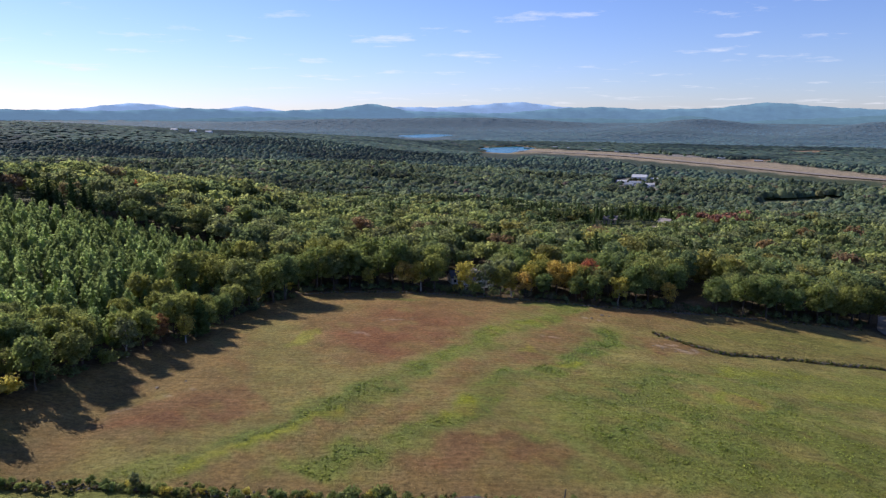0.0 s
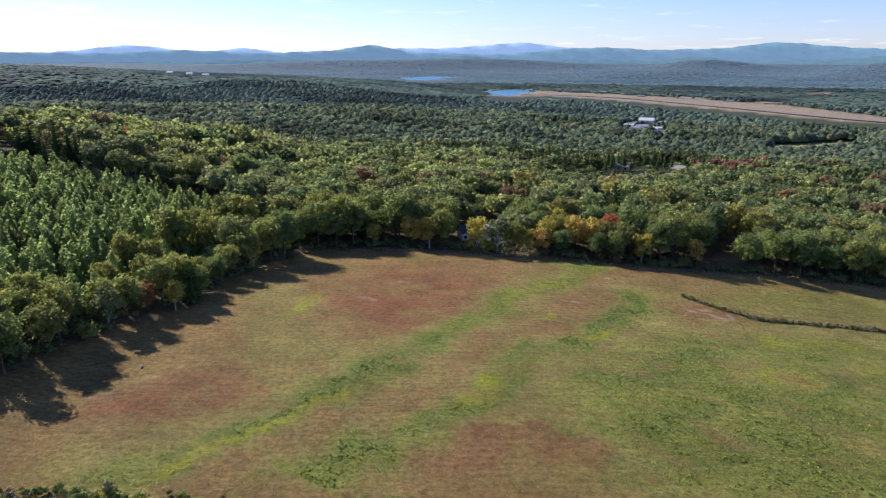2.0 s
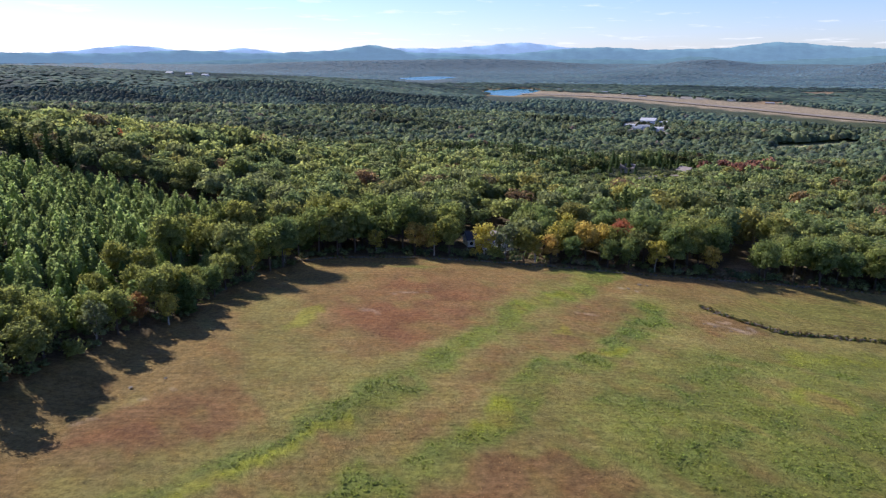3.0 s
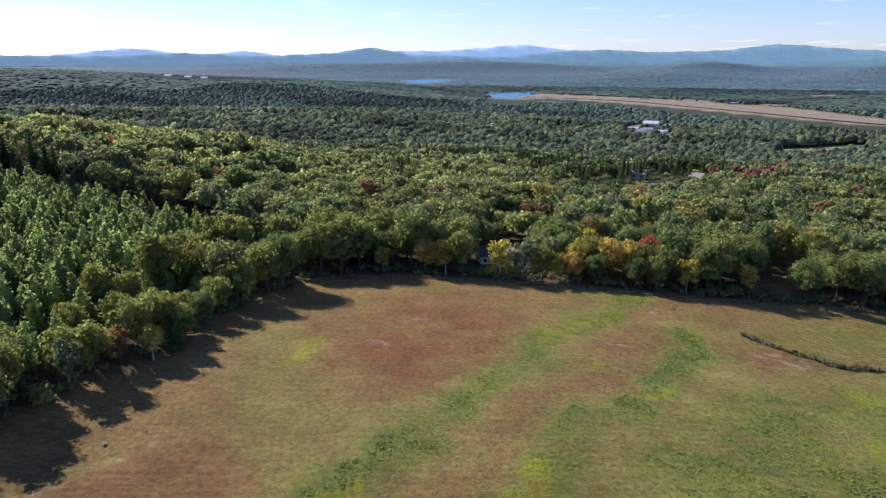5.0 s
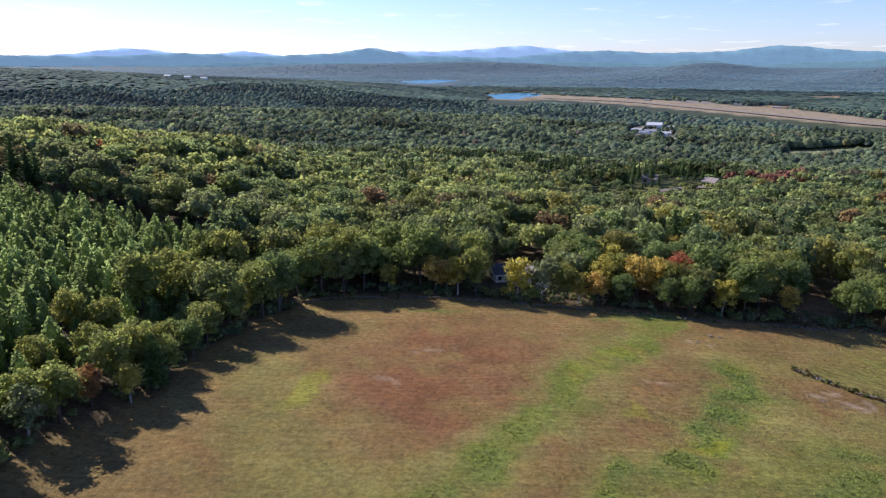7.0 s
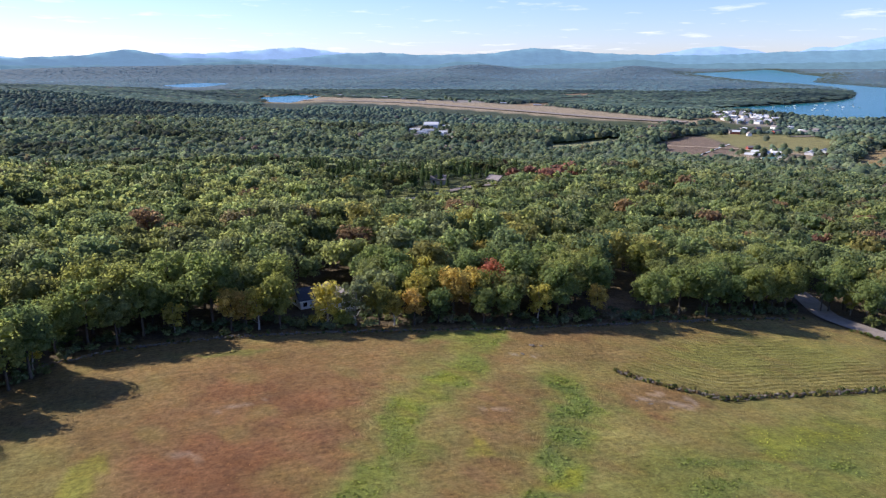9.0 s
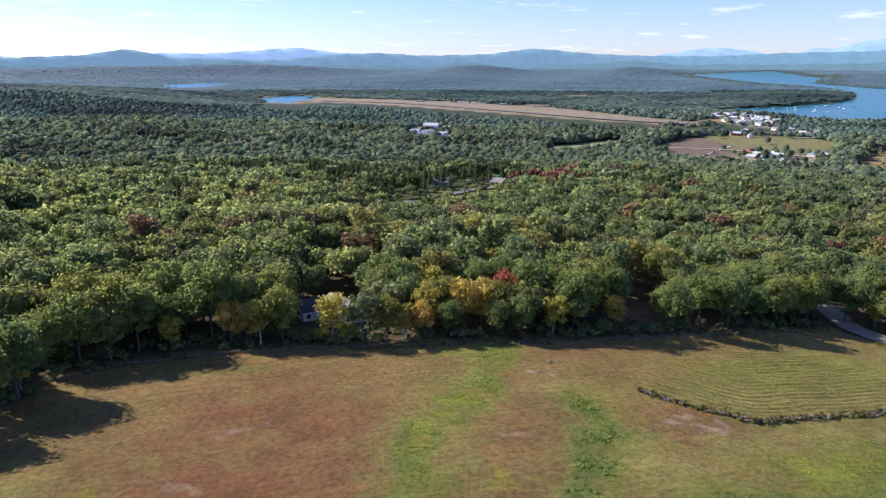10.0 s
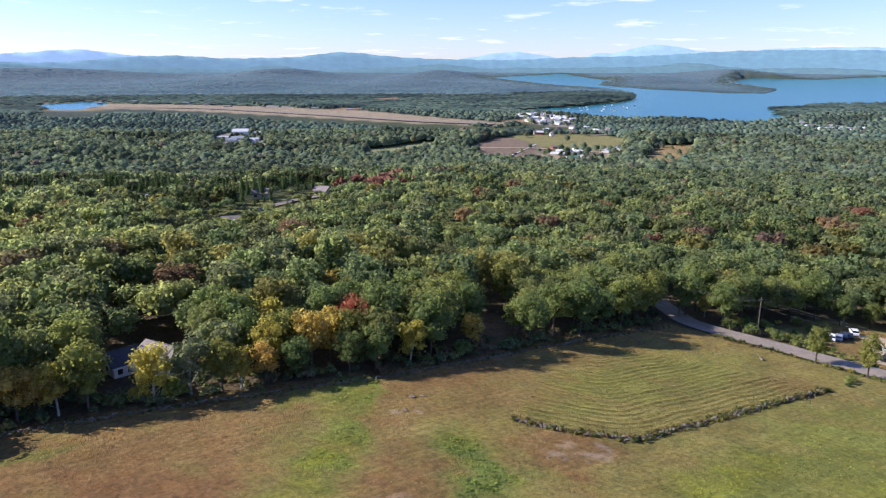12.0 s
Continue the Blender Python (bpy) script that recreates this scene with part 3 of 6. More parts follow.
for name, far, base, bumps, colour, haze_glow, strength in RIDGES:
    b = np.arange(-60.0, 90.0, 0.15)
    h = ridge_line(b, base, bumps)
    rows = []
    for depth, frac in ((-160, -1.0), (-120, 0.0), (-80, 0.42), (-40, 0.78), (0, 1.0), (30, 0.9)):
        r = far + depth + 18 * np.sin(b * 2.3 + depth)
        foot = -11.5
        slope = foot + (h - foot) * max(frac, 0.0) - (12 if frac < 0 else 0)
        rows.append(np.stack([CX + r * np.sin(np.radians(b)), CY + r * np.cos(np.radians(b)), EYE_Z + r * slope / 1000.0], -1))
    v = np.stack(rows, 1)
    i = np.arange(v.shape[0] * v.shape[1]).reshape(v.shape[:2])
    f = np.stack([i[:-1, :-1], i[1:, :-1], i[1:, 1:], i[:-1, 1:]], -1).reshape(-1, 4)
    tagged(new(name, raw_mesh(name, v.reshape(-1, 3), f, distance_material(name.replace("_", " "), colour, haze_glow, strength), True)), "wooded mountain ridge along the horizon, blue haze put into its colour", "mountain", kind="structure")


# ---- trees ----
def ball(sub):
    """Places and triangles of a rough round lump."""
    bm = bmesh.new()
    bmesh.ops.create_icosphere(bm, subdivisions=sub, radius=1.0)
    v = np.array([q.co[:] for q in bm.verts])
    f = np.array([[q.index for q in t.verts] for t in bm.faces])
    bm.free()
    return v, f


BALL1, BALL2 = ball(1), ball(2)


def sprays(rng, places, normals, size, flat=0.55):
    """Small four-cornered sprays of leaves, each turned its own way."""
    k = len(places)
    nrm = normals + rng.normal(0, flat, (k, 3))
    nrm /= np.linalg.norm(nrm, axis=1, keepdims=True)
    u = np.cross(nrm, rng.normal(0, 1, (k, 3)))
    u /= np.linalg.norm(u, axis=1, keepdims=True)
    w = np.cross(nrm, u)
    s = size * rng.uniform(0.6, 1.35, (k, 1))
    a, b = u * s, w * s * rng.uniform(0.55, 1.0, (k, 1))
    droop = nrm * s * 0.22
    v = np.stack([places - a * 0.55 - droop, places - b * 0.5, places + a * 0.5 - droop * 0.6, places + b * 0.5], 1).reshape(-1, 3)
    return v, np.arange(4 * k).reshape(-1, 4)


def as_quads(tri):
    """Each four-cornered spray as two triangles."""
    return np.concatenate([tri[:, [0, 1, 2]], tri[:, [0, 2, 3]]])


def knobs(rng, centres, radii, size, turn_up=-0.45):
    """Rounded clumps of foliage at the given places, open below where nobody looks in."""
    v, f = BALL1
    f = f[v[f].mean(1)[:, 2] > turn_up]
    k = len(centres)
    w = v[None] * rng.uniform(0.68, 1.3, (k, len(v), 1)) * (radii * size)[:, None, None] * np.stack([np.ones(k), np.ones(k), rng.uniform(0.65, 1.0, k)], -1)[:, None]
    turn = rng.uniform(0, 6.28, k)[:, None]
    c, s = np.cos(turn), np.sin(turn)
    w = np.stack([w[..., 0] * c - w[..., 1] * s, w[..., 0] * s + w[..., 1] * c, w[..., 2]], -1) + centres[:, None]
    return w.reshape(-1, 3), (f[None] + (np.arange(k) * len(v))[:, None, None]).reshape(-1, 3)


def broadleaf(seed, height, radius, leaves, leaf, lobes=11, low=0.14, least=-0.3):
    """Crown of a broad-leaved tree, with its foot at the origin: boughs with a shaded inside, thickly set with sprays of leaves."""
    rng = np.random.default_rng(seed)
    centres, radii = [], []
    mid, half = height * (low + 1) / 2, height * (1 - low) / 2
    for i in range(lobes):
        a = 2.4 * i + rng.uniform(-0.5, 0.5)
        up = (i + 0.5) / lobes * 1.7 - 0.85
        ring = math.sqrt(max(0.05, 1 - up * up))
        rad = radius * rng.uniform(0.36, 0.56) * (0.8 + 0.3 * ring)
        reach = (radius - rad * 0.75) * ring * rng.uniform(0.75, 1.1)
        centres.append((math.cos(a) * reach, math.sin(a) * reach, mid + up * (half - rad * 0.8)))
        radii.append(rad)
    centres, radii = np.array(centres), np.array(radii)
    vs, fs, n = [], [], 0

    def add(v, f):
        nonlocal n
        vs.append(v); fs.append(f + n); n += len(v)

    def outside(count, near, far):
        which = rng.choice(lobes, count, p=radii ** 2 / (radii ** 2).sum())
        d = rng.normal(0, 1, (count, 3)) + (0, 0, 0.4)
        d[:, 2] = np.where(d[:, 2] < least, -d[:, 2], d[:, 2])
        d /= np.linalg.norm(d, axis=1, keepdims=True)
        p = centres[which] + d * radii[which][:, None] * rng.uniform(near, far, (count, 1)) * (1, 1, 0.9)
        gap = np.linalg.norm(p[:, None] - centres[None], axis=2) / radii[None]
        keep = gap.min(1) > 0.7 * near
        return d[keep], p[keep]

    add(*knobs(rng, centres, radii, 0.66))
    d, p = outside(leaves, 0.74, 1.18)
    v, q = sprays(rng, p, d + (0, 0, 0.45), leaf, 0.55)
    add(v, as_quads(q))
    return np.concatenate(vs), np.concatenate(fs)


def conifer(seed, height, radius, leaves, leaf, whorls=9, low=0.1):
    """Crown of a pine or spruce: whorls of upturned boughs round a slim dark cone."""
    rng = np.random.default_rng(seed)
    sides = 6
    a = np.arange(sides) * 2 * math.pi / sides
    v = np.r_[np.c_[np.cos(a), np.sin(a), 0 * a] * radius * 0.5 + (0, 0, height * low), [[0, 0, height * 0.97]]]
    vs, fs, n = [v], [np.array([(i, (i + 1) % sides, sides) for i in range(sides)])], len(v)
    per = max(4, leaves // whorls)
    for k in range(whorls):
        t = k / whorls
        z, reach = height * (low + (0.96 - low) * t), radius * (1 - t) ** 0.72 * 1.05
        a = np.arange(per) * 2 * math.pi / per + rng.uniform(0, 6.28) + rng.uniform(-0.3, 0.3, per)
        r = reach * rng.uniform(0.72, 1.15, per)
        out, side = np.c_[np.cos(a), np.sin(a), 0 * a], np.c_[-np.sin(a), np.cos(a), 0 * a]
        wide = (leaf * (0.55 + 0.45 * (1 - t)) * rng.uniform(0.7, 1.2, per))[:, None]
        root = np.c_[0 * a, 0 * a, z + rng.uniform(-0.25, 0.25, per)] + out * 0.1 * r[:, None]
        tip = root + out * r[:, None] + np.c_[0 * a, 0 * a, r * rng.uniform(0.1, 0.42, per)]
        mid = root * 0.42 + tip * 0.58
        quad = np.stack([root, mid - side * wide - (0, 0, 0.12), tip, mid + side * wide - (0, 0, 0.12)], 1)
        top = mid + (0, 0, 0.32)
        v = np.concatenate([quad, top[:, None]], 1).reshape(-1, 3)
        base = n + 5 * np.arange(per)[:, None]
        vs.append(v); fs += [base + np.array(q) for q in ((0, 1, 4), (1, 2, 4), (2, 3, 4), (3, 0, 4))]
        n += len(v)
    return np.concatenate(vs), np.concatenate(fs)


def trunk_mesh(name, seed, height, thick, crown_low, limbs, material):
    """A tapering, slightly bent trunk with limbs reaching up into the crown."""
    rng = np.random.default_rng(seed)
    vs, fs, n = [], [], 0

    def tube(path, radii, sides=7):
        nonlocal n
        for k, (p, r) in enumerate(zip(path, radii)):
            a = np.arange(sides) * 2 * math.pi / sides
            vs.append(np.c_[p[0] + np.cos(a) * r, p[1] + np.sin(a) * r, np.full(sides, p[2])])
            if k:
                i = np.arange(sides)
                fs.append(np.stack([n + i - sides, n + (i + 1) % sides - sides, n + (i + 1) % sides, n + i], -1))
            n += sides

    bend = rng.uniform(-0.25, 0.25, 2)
    path = [(bend[0] * math.sin(k * 1.4), bend[1] * math.sin(k * 1.1), -0.5 + height * 0.86 * k / 6) for k in range(7)]
    tube(path, [thick * (1.35 if k == 0 else 1 - 0.13 * k) for k in range(7)])
    for k in range(limbs):
        z, a = height * rng.uniform(crown_low, 0.62), rng.uniform(0, 6.28)
        reach = height * rng.uniform(0.12, 0.22)
        tube([(math.cos(a) * reach * q, math.sin(a) * reach * q, z + reach * 0.9 * q ** 1.3) for q in (0, 0.35, 0.7, 1.0)], [thick * w for w in (0.42, 0.3, 0.18, 0.07)], 5)
    return raw_mesh(name, np.concatenate(vs), np.concatenate(fs), material, True)


def part(name, me, parent, label=""):
    """Links a mesh, or a bmesh already turned into one, as one part under a thing or part."""
    ob = new(name, me)
    ob.parent = parent
    return tagged(ob, label)


def thing(name, m, label, category, group="", kind=""):
    ob = new(name)
    ob.empty_display_size = 0.5
    ob.matrix_world = m
    return tagged(ob, label, category, group, kind)


KINDS = {   # crown form, look, label
    "maple": ("broad", "green", "broad green maple at the edge of the meadow"),
    "oak": ("broad", "green", "tall spreading green oak among the woods"),
    "olive": ("broad", "olive", "broad-leaved tree turning olive and gold"),
    "birch": ("slim", "yellow", "slim birch with yellow autumn leaves"),
    "orange": ("slim", "orange", "small maple turned bright orange"),
    "red": ("broad", "red", "maple turned deep red among green trees"),
    "russet": ("broad", "russet", "broad-leaved tree with russet autumn leaves"),
    "silver": ("slim", "silver", "pale grey-green poplar at the wood's edge"),
    "pine": ("cone", "pine", "young white pine with drooping boughs"),
    "roadside": ("slim", "olive", "young maple turning yellow-green beside the road"),
    "shrub": ("bush", "green", "low green shrub at the meadow's edge"),
    "goldshrub": ("bush", "yellow", "low yellow-green shrub at the meadow's edge"),
}
FORMS = {"broad": (14.0, 4.6), "slim": (8.5, 2.6), "cone": (9.5, 2.5), "bush": (3.2, 2.0)}
library = {}


def tree_meshes(kind, variant):
    key = (kind, variant)
    if key not in library:
        form, look_name, _ = KINDS[kind]
        h, r = FORMS[form]
        seed = sum(map(ord, kind)) * 7 + variant
        if form == "broad":
            v, f = broadleaf(seed, h, r, 1450, 0.56, 15, 0.16)
        elif form == "slim":
            v, f = broadleaf(seed, h, r, 800, 0.4, 10, 0.12)
        elif form == "cone":
            v, f = conifer(seed, h, r, 130, 0.42, 13)
        else:
            v, f = broadleaf(seed, h, r, 260, 0.42, 6, 0.0)
        crown = raw_mesh("crown", v, f, M[look_name], form != "cone")
        stem = None if form == "bush" else trunk_mesh("trunk", seed, h, 0.2 if form != "broad" else 0.27, 0.15, 0 if form == "cone" else 6, M["pale_bark" if kind in ("birch", "silver") else "bark"])
        library[key] = (crown, stem)
    return library[key]


tree_spots = []


def plant(kind, x, y, size=1.0, variant=0, turn=0.0, tall=1.0):
    """A tree or shrub standing on the ground at x, y."""
    form, _, label = KINDS[kind]
    crown, stem = tree_meshes(kind, variant)
    name = "shrub" if form == "bush" else {"pine": "pine_tree", "birch": "birch_tree"}.get(kind, "tree")
    ob = thing(name, pose(x, y, float(ground_z(x, y)) - 0.1, 0, 0, turn) @ Matrix.Diagonal((size, size, size * tall, 1)), label, "shrub" if form == "bush" else "tree", "trees along the meadow's edge")
    if stem:
        part("trunk", stem, ob)
    part("crown", crown, ob)
    tree_spots.append((x, y, FORMS[form][1] * size))
    return ob


rng = np.random.default_rng(11)
# trees that stand out along the far edge of the meadow: kind, x, y, size
HEROES = (
    ("orange", -12.3, 213.0, 1.2), ("orange", -9.4, 212.4, 1.1), ("birch", -7.0, 211.8, 1.2), ("olive", -2.6, 211.2, 0.9), ("birch", 7.0, 208.6, 1.3), ("goldshrub", 4.6, 209.6, 1.0), ("silver", 12.8, 208.2, 1.35), ("shrub", 9.6, 208.8, 1.3), ("olive", 17.6, 207.2, 0.7), ("birch", 20.6, 206.2, 1.0), ("orange", 25.0, 205.4, 1.05),
    ("orange", 35, 209, 1.5), ("red", 46, 214, 0.9), ("birch", 52.5, 202, 1.15), ("olive", 31, 213, 0.85), ("orange", 39.5, 211, 1.35), ("birch", 27.5, 211, 1.3), ("olive", 56, 209, 0.9), ("maple", 52, 212, 1.1), ("olive", 43, 209, 0.8), ("oak", 23, 230, 1.0), ("birch", 31, 222, 1.5), ("maple", 40, 203.5, 0.62), ("maple", 45.5, 203, 0.68), ("maple", 30.5, 205.5, 0.6), ("oak", 58, 204, 1.0),
    ("orange", 68, 203.5, 1.0), ("maple", 63, 208, 1.15), ("oak", 91, 204, 0.95), ("shrub", 64, 201, 1.1), ("maple", 90, 211, 0.8), ("oak", 99, 206, 0.9), ("maple", 106, 204, 0.75), ("oak", 114, 205, 0.95), ("olive", 121, 206, 0.8),
    ("russet", -63, 149, 0.5), ("silver", -65, 137, 1.05), ("olive", -70, 129, 0.75), ("goldshrub", -72, 108, 1.5), ("birch", -58.5, 152, 0.9), ("pine", -57, 158, 1.05), ("olive", -61, 160, 0.75), ("shrub", -66, 131, 1.1), ("red", -78, 104, 0.45),
)
for i, (kind, x, y, size) in enumerate(HEROES):
    plant(kind, x, y, size, i % 2, 40.0 * i)

pts = []
for k in range(16000):
    if len(pts) >= 270:
        break
    x, y = rng.uniform(-92, 150), rng.uniform(88, 238)
    d = inside(np.array([x]), np.array([y]), MEADOW)[0]
    if not -24 < d < -1.5 or x > 124 and y < 203 or -17 < x < 58 and y < 216 or inside(np.array([x]), np.array([y]), HOUSE_YARD)[0] > -2 or along(np.array([x]), np.array([y]), ROAD)[0] < 8 or along(np.array([x]), np.array([y]), WOOD_GAP)[0] < 5:
        continue
    space = 3.3 if x < -20 else 4.2
    if any(math.hypot(x - a, y - b) < space + 0.25 * r for a, b, r in tree_spots):
        continue
    pts.append((x, y))
    if x < -40 and y > 140 and d < -8:
        kind = "pine" if rng.random() < 0.8 else "olive"
    else:
        kind = rng.choice(["maple", "oak", "olive", "pine", "birch", "russet"], p=[0.45, 0.28, 0.13, 0.10, 0.03, 0.01])
    plant(kind, x, y, rng.uniform(0.75, 1.12) * (0.66 if x < -40 and y < 185 else 1.05 if x < -16 else 0.95), int(rng.integers(0, 3)), rng.uniform(0, 360), rng.uniform(0.9, 1.1))

# ---- the woods behind, tree by tree but past counting ----
TONES = np.array([(0.170, 0.220, 0.104), (0.208, 0.256, 0.110), (0.244, 0.284, 0.114), (0.280, 0.304, 0.118), (0.210, 0.236, 0.118)])
AUTUMN = np.array([(0.33, 0.31, 0.11), (0.33, 0.27, 0.11), (0.30, 0.21, 0.13), (0.28, 0.24, 0.14), (0.33, 0.31, 0.11)])


def blocked(x, y, near):
    """Where no wood grows, or would stand in the way of open land just beyond."""
    r = np.hypot(x - CX, y - CY)
    behind = 10.0 * np.clip((EYE_Z - valley_floor(r)) / 150.0, 0.1, 1) * r / np.maximum(EYE_Z - ground_z(x, y), 20.0) * (r > 900)
    kx, ky = CX + (x - CX) * (r + behind) / r, CY + (y - CY) * (r + behind) / r
    return open_land(x, y, near) | (shore(x, y) > -3) | open_land(kx, ky, near)


def open_land(x, y, near):
    no = (inside(x, y, MEADOW) > -near) | (along(x, y, ROAD) < 7) | (inside(x, y, LOT) > -3) | (inside(x, y, HOUSE_YARD) > -2) | (along(x, y, FAR_LANE) < 5.5) | (along(x, y, CLEARING) < 6)
    for poly in (TOWN_LAND, HALL_LAND, CROPS, HAYFIELD, FARMYARD, MARSH, RUNWAY_LAND, APRON, STRIP_FIELD):
        no |= inside(x, y, poly) > -4
    no |= inside(CX + (x - CX) * 1.1, CY + (y - CY) * 1.1, POND) > -12      # reeds only on the near shore of the airfield pond
    no |= inside(CX + (x - CX) * 1.08, CY + (y - CY) * 1.08, FAR_POND) > -12
    for fx, fy, a, b in FAR_FIELDS:
        no |= np.hypot((x - fx) / a, (y - fy) / b) < 1.05
    return no | (along(x, y, WOOD_GAP) < 4) | ((x > 136) & (x < 197) & (y > 120) & (y < 197))


def join_trees(name, label, templates, x, y, size, tone, pick, material, sink=0.3, smooth=False, base=None):
    """All of a wood's crowns in one mesh."""
    vs, fs, ts, n = [], [], [], 0
    z = ground_z(x, y) if base is None else base
    for k, (tv, tf) in enumerate(templates):
        at = np.flatnonzero(pick == k)
        if not len(at):
            continue
        turn = rng.uniform(0, 2 * math.pi, len(at))
        c, s = np.cos(turn)[:, None], np.sin(turn)[:, None]
        sz = size[at][:, None]
        tall = rng.uniform(0.88, 1.14, (len(at), 1))
        v = np.stack([(tv[None, :, 0] * c - tv[None, :, 1] * s) * sz + x[at][:, None], (tv[None, :, 0] * s + tv[None, :, 1] * c) * sz + y[at][:, None], tv[None, :, 2] * sz * tall + z[at][:, None] - sink], -1)
        f = tf[None] + (np.arange(len(at)) * len(tv))[:, None, None] + n
        vs.append(v.reshape(-1, 3)); fs.append(f.reshape(-1, 3)); ts.append(np.repeat(tone[at], len(tv), axis=0))
        n += len(at) * len(tv)
    ob = new(name, raw_mesh(name, np.concatenate(vs), np.concatenate(fs), material, smooth, np.concatenate(ts)))
    return tagged(ob, label, "woods", kind="stuff")


# groups of crowns that have turned: middle, reach, share, colour
AUTUMN_SPOTS = (
    (186, 478, 22, 0.3, (0.30, 0.15, 0.11)), (210, 497, 16, 0.35, (0.27, 0.14, 0.10)), (133, 341, 9, 0.5, (0.36, 0.21, 0.09)), (70, 405, 6, 1.0, (0.18, 0.06, 0.06)), (208, 274, 8, 0.3, (0.26, 0.15, 0.11)), (232, 270, 12, 0.2, (0.25, 0.17, 0.12)), (240, 252, 10, 0.25, (0.20, 0.14, 0.11)),
    (344, 274, 14, 0.2, (0.27, 0.14, 0.09)), (-147, 330, 6, 0.8, (0.38, 0.15, 0.08)), (-160, 420, 20, 0.25, (0.36, 0.19, 0.09)), (-115, 217, 5, 0.8, (0.36, 0.18, 0.08)), (-100, 241, 5, 0.6, (0.28, 0.15, 0.09)), (55, 244, 8, 0.4, (0.40, 0.33, 0.10)), (58, 216, 4, 1.0, (0.50, 0.18, 0.11)),
    (150, 380, 60, 0.05, (0.30, 0.21, 0.11)), (230, 330, 80, 0.05, (0.30, 0.20, 0.11)), (300, 260, 80, 0.05, (0.30, 0.21, 0.12)), (60, 235, 45, 0.13, (0.33, 0.315, 0.11)), (120, 230, 50, 0.07, (0.33, 0.30, 0.11)),
)


def tones_for(x, y, autumn):
    k = len(x)
    t = TONES[rng.integers(0, len(TONES), k)] * rng.uniform(0.66, 1.3, (k, 1))
    warm = rng.random(k) < autumn * (1 + 1.2 * wobble(x, y, 45.0))
    t[warm] = AUTUMN[rng.integers(0, len(AUTUMN), warm.sum())] * rng.uniform(0.6, 1.0, (warm.sum(), 1))
    # darker stands, mostly of conifers, lie in belts across the slope and the valley
    r = np.hypot(x - CX, y - CY)
    belt = 0.45 * sstep(0.15, 0.6, wobble(x * 0.45, y, 60.0, 2.0)) * sstep(480, 620, r) * (1 - sstep(0.42, 0.62, np.arctan2(x - CX, y - CY)) * (y < 900))
    for cx, cy, wide, share, colour in AUTUMN_SPOTS:
        here = (np.hypot(x - cx, y - cy) < wide) & (rng.random(k) < share)
        t[here] = np.array(colour) * rng.uniform(0.75, 1.15, (here.sum(), 1))
    return t * (1 - np.maximum(belt, 0.62 * dark_stand(x, y)))[:, None]


LANE_STAND = [(58, 462), (90, 474), (118, 494), (150, 506), (178, 514)]
DARK_STAND = [polar(-20, 470), polar(-13, 520), polar(-7, 555), polar(0, 580), polar(6.5, 580), polar(11, 560), polar(16, 572), polar(21, 590)]


def dark_stand(x, y):
    return 1 - sstep(18, 32, np.minimum(along(x, y, DARK_STAND), 10 + along(x, y, LANE_STAND)) + 9 * wobble(x, y, 17.0))


def scatter(space, x0, x1, y0, y1):
    gx, gy = np.meshgrid(np.arange(x0, x1, space), np.arange(y0, y1, space * 0.87))
    gx = gx + (np.arange(gx.shape[0]) % 2)[:, None] * space / 2
    return (gx + rng.uniform(-0.36, 0.36, gx.shape) * space).ravel(), (gy + rng.uniform(-0.36, 0.36, gy.shape) * space).ravel()


def in_view(x, y, lo=-43.0, hi=73.0):
    b = np.degrees(np.arctan2(x - CX, y - CY))
    return (b > lo) & (b < hi)


def plantation(x, y):
    """The young pine planting on the slope."""
    return inside(x, y, [(-50, 165), (-60, 205), (-75, 245), (-115, 262), (-200, 258), (-220, 150), (-95, 105), (-66, 130)]) > 0


NEAR_BROAD = [broadleaf(300 + k, 13.6, 5.0, 460, 0.9, 9, 0.35) for k in range(6)]
NEAR_CONE = [conifer(320 + k, 15.5, 3.3, 96, 0.55, 11, 0.2) for k in range(4)]
MID_BROAD = [broadleaf(340 + k, 12.6, 5.2, 112, 1.5, 6, 0.45, 0.0) for k in range(8)]
MID_CONE = [conifer(360 + k, 14.8, 3.3, 48, 0.7, 7, 0.25) for k in range(4)]
BACK_BROAD = [broadleaf(640 + k, 12.2, 5.4, 30, 2.25, 4, 0.5, 0.1) for k in range(8)]
BACK_CONE = [conifer(660 + k, 14.8, 3.5, 24, 0.9, 5, 0.3) for k in range(4)]


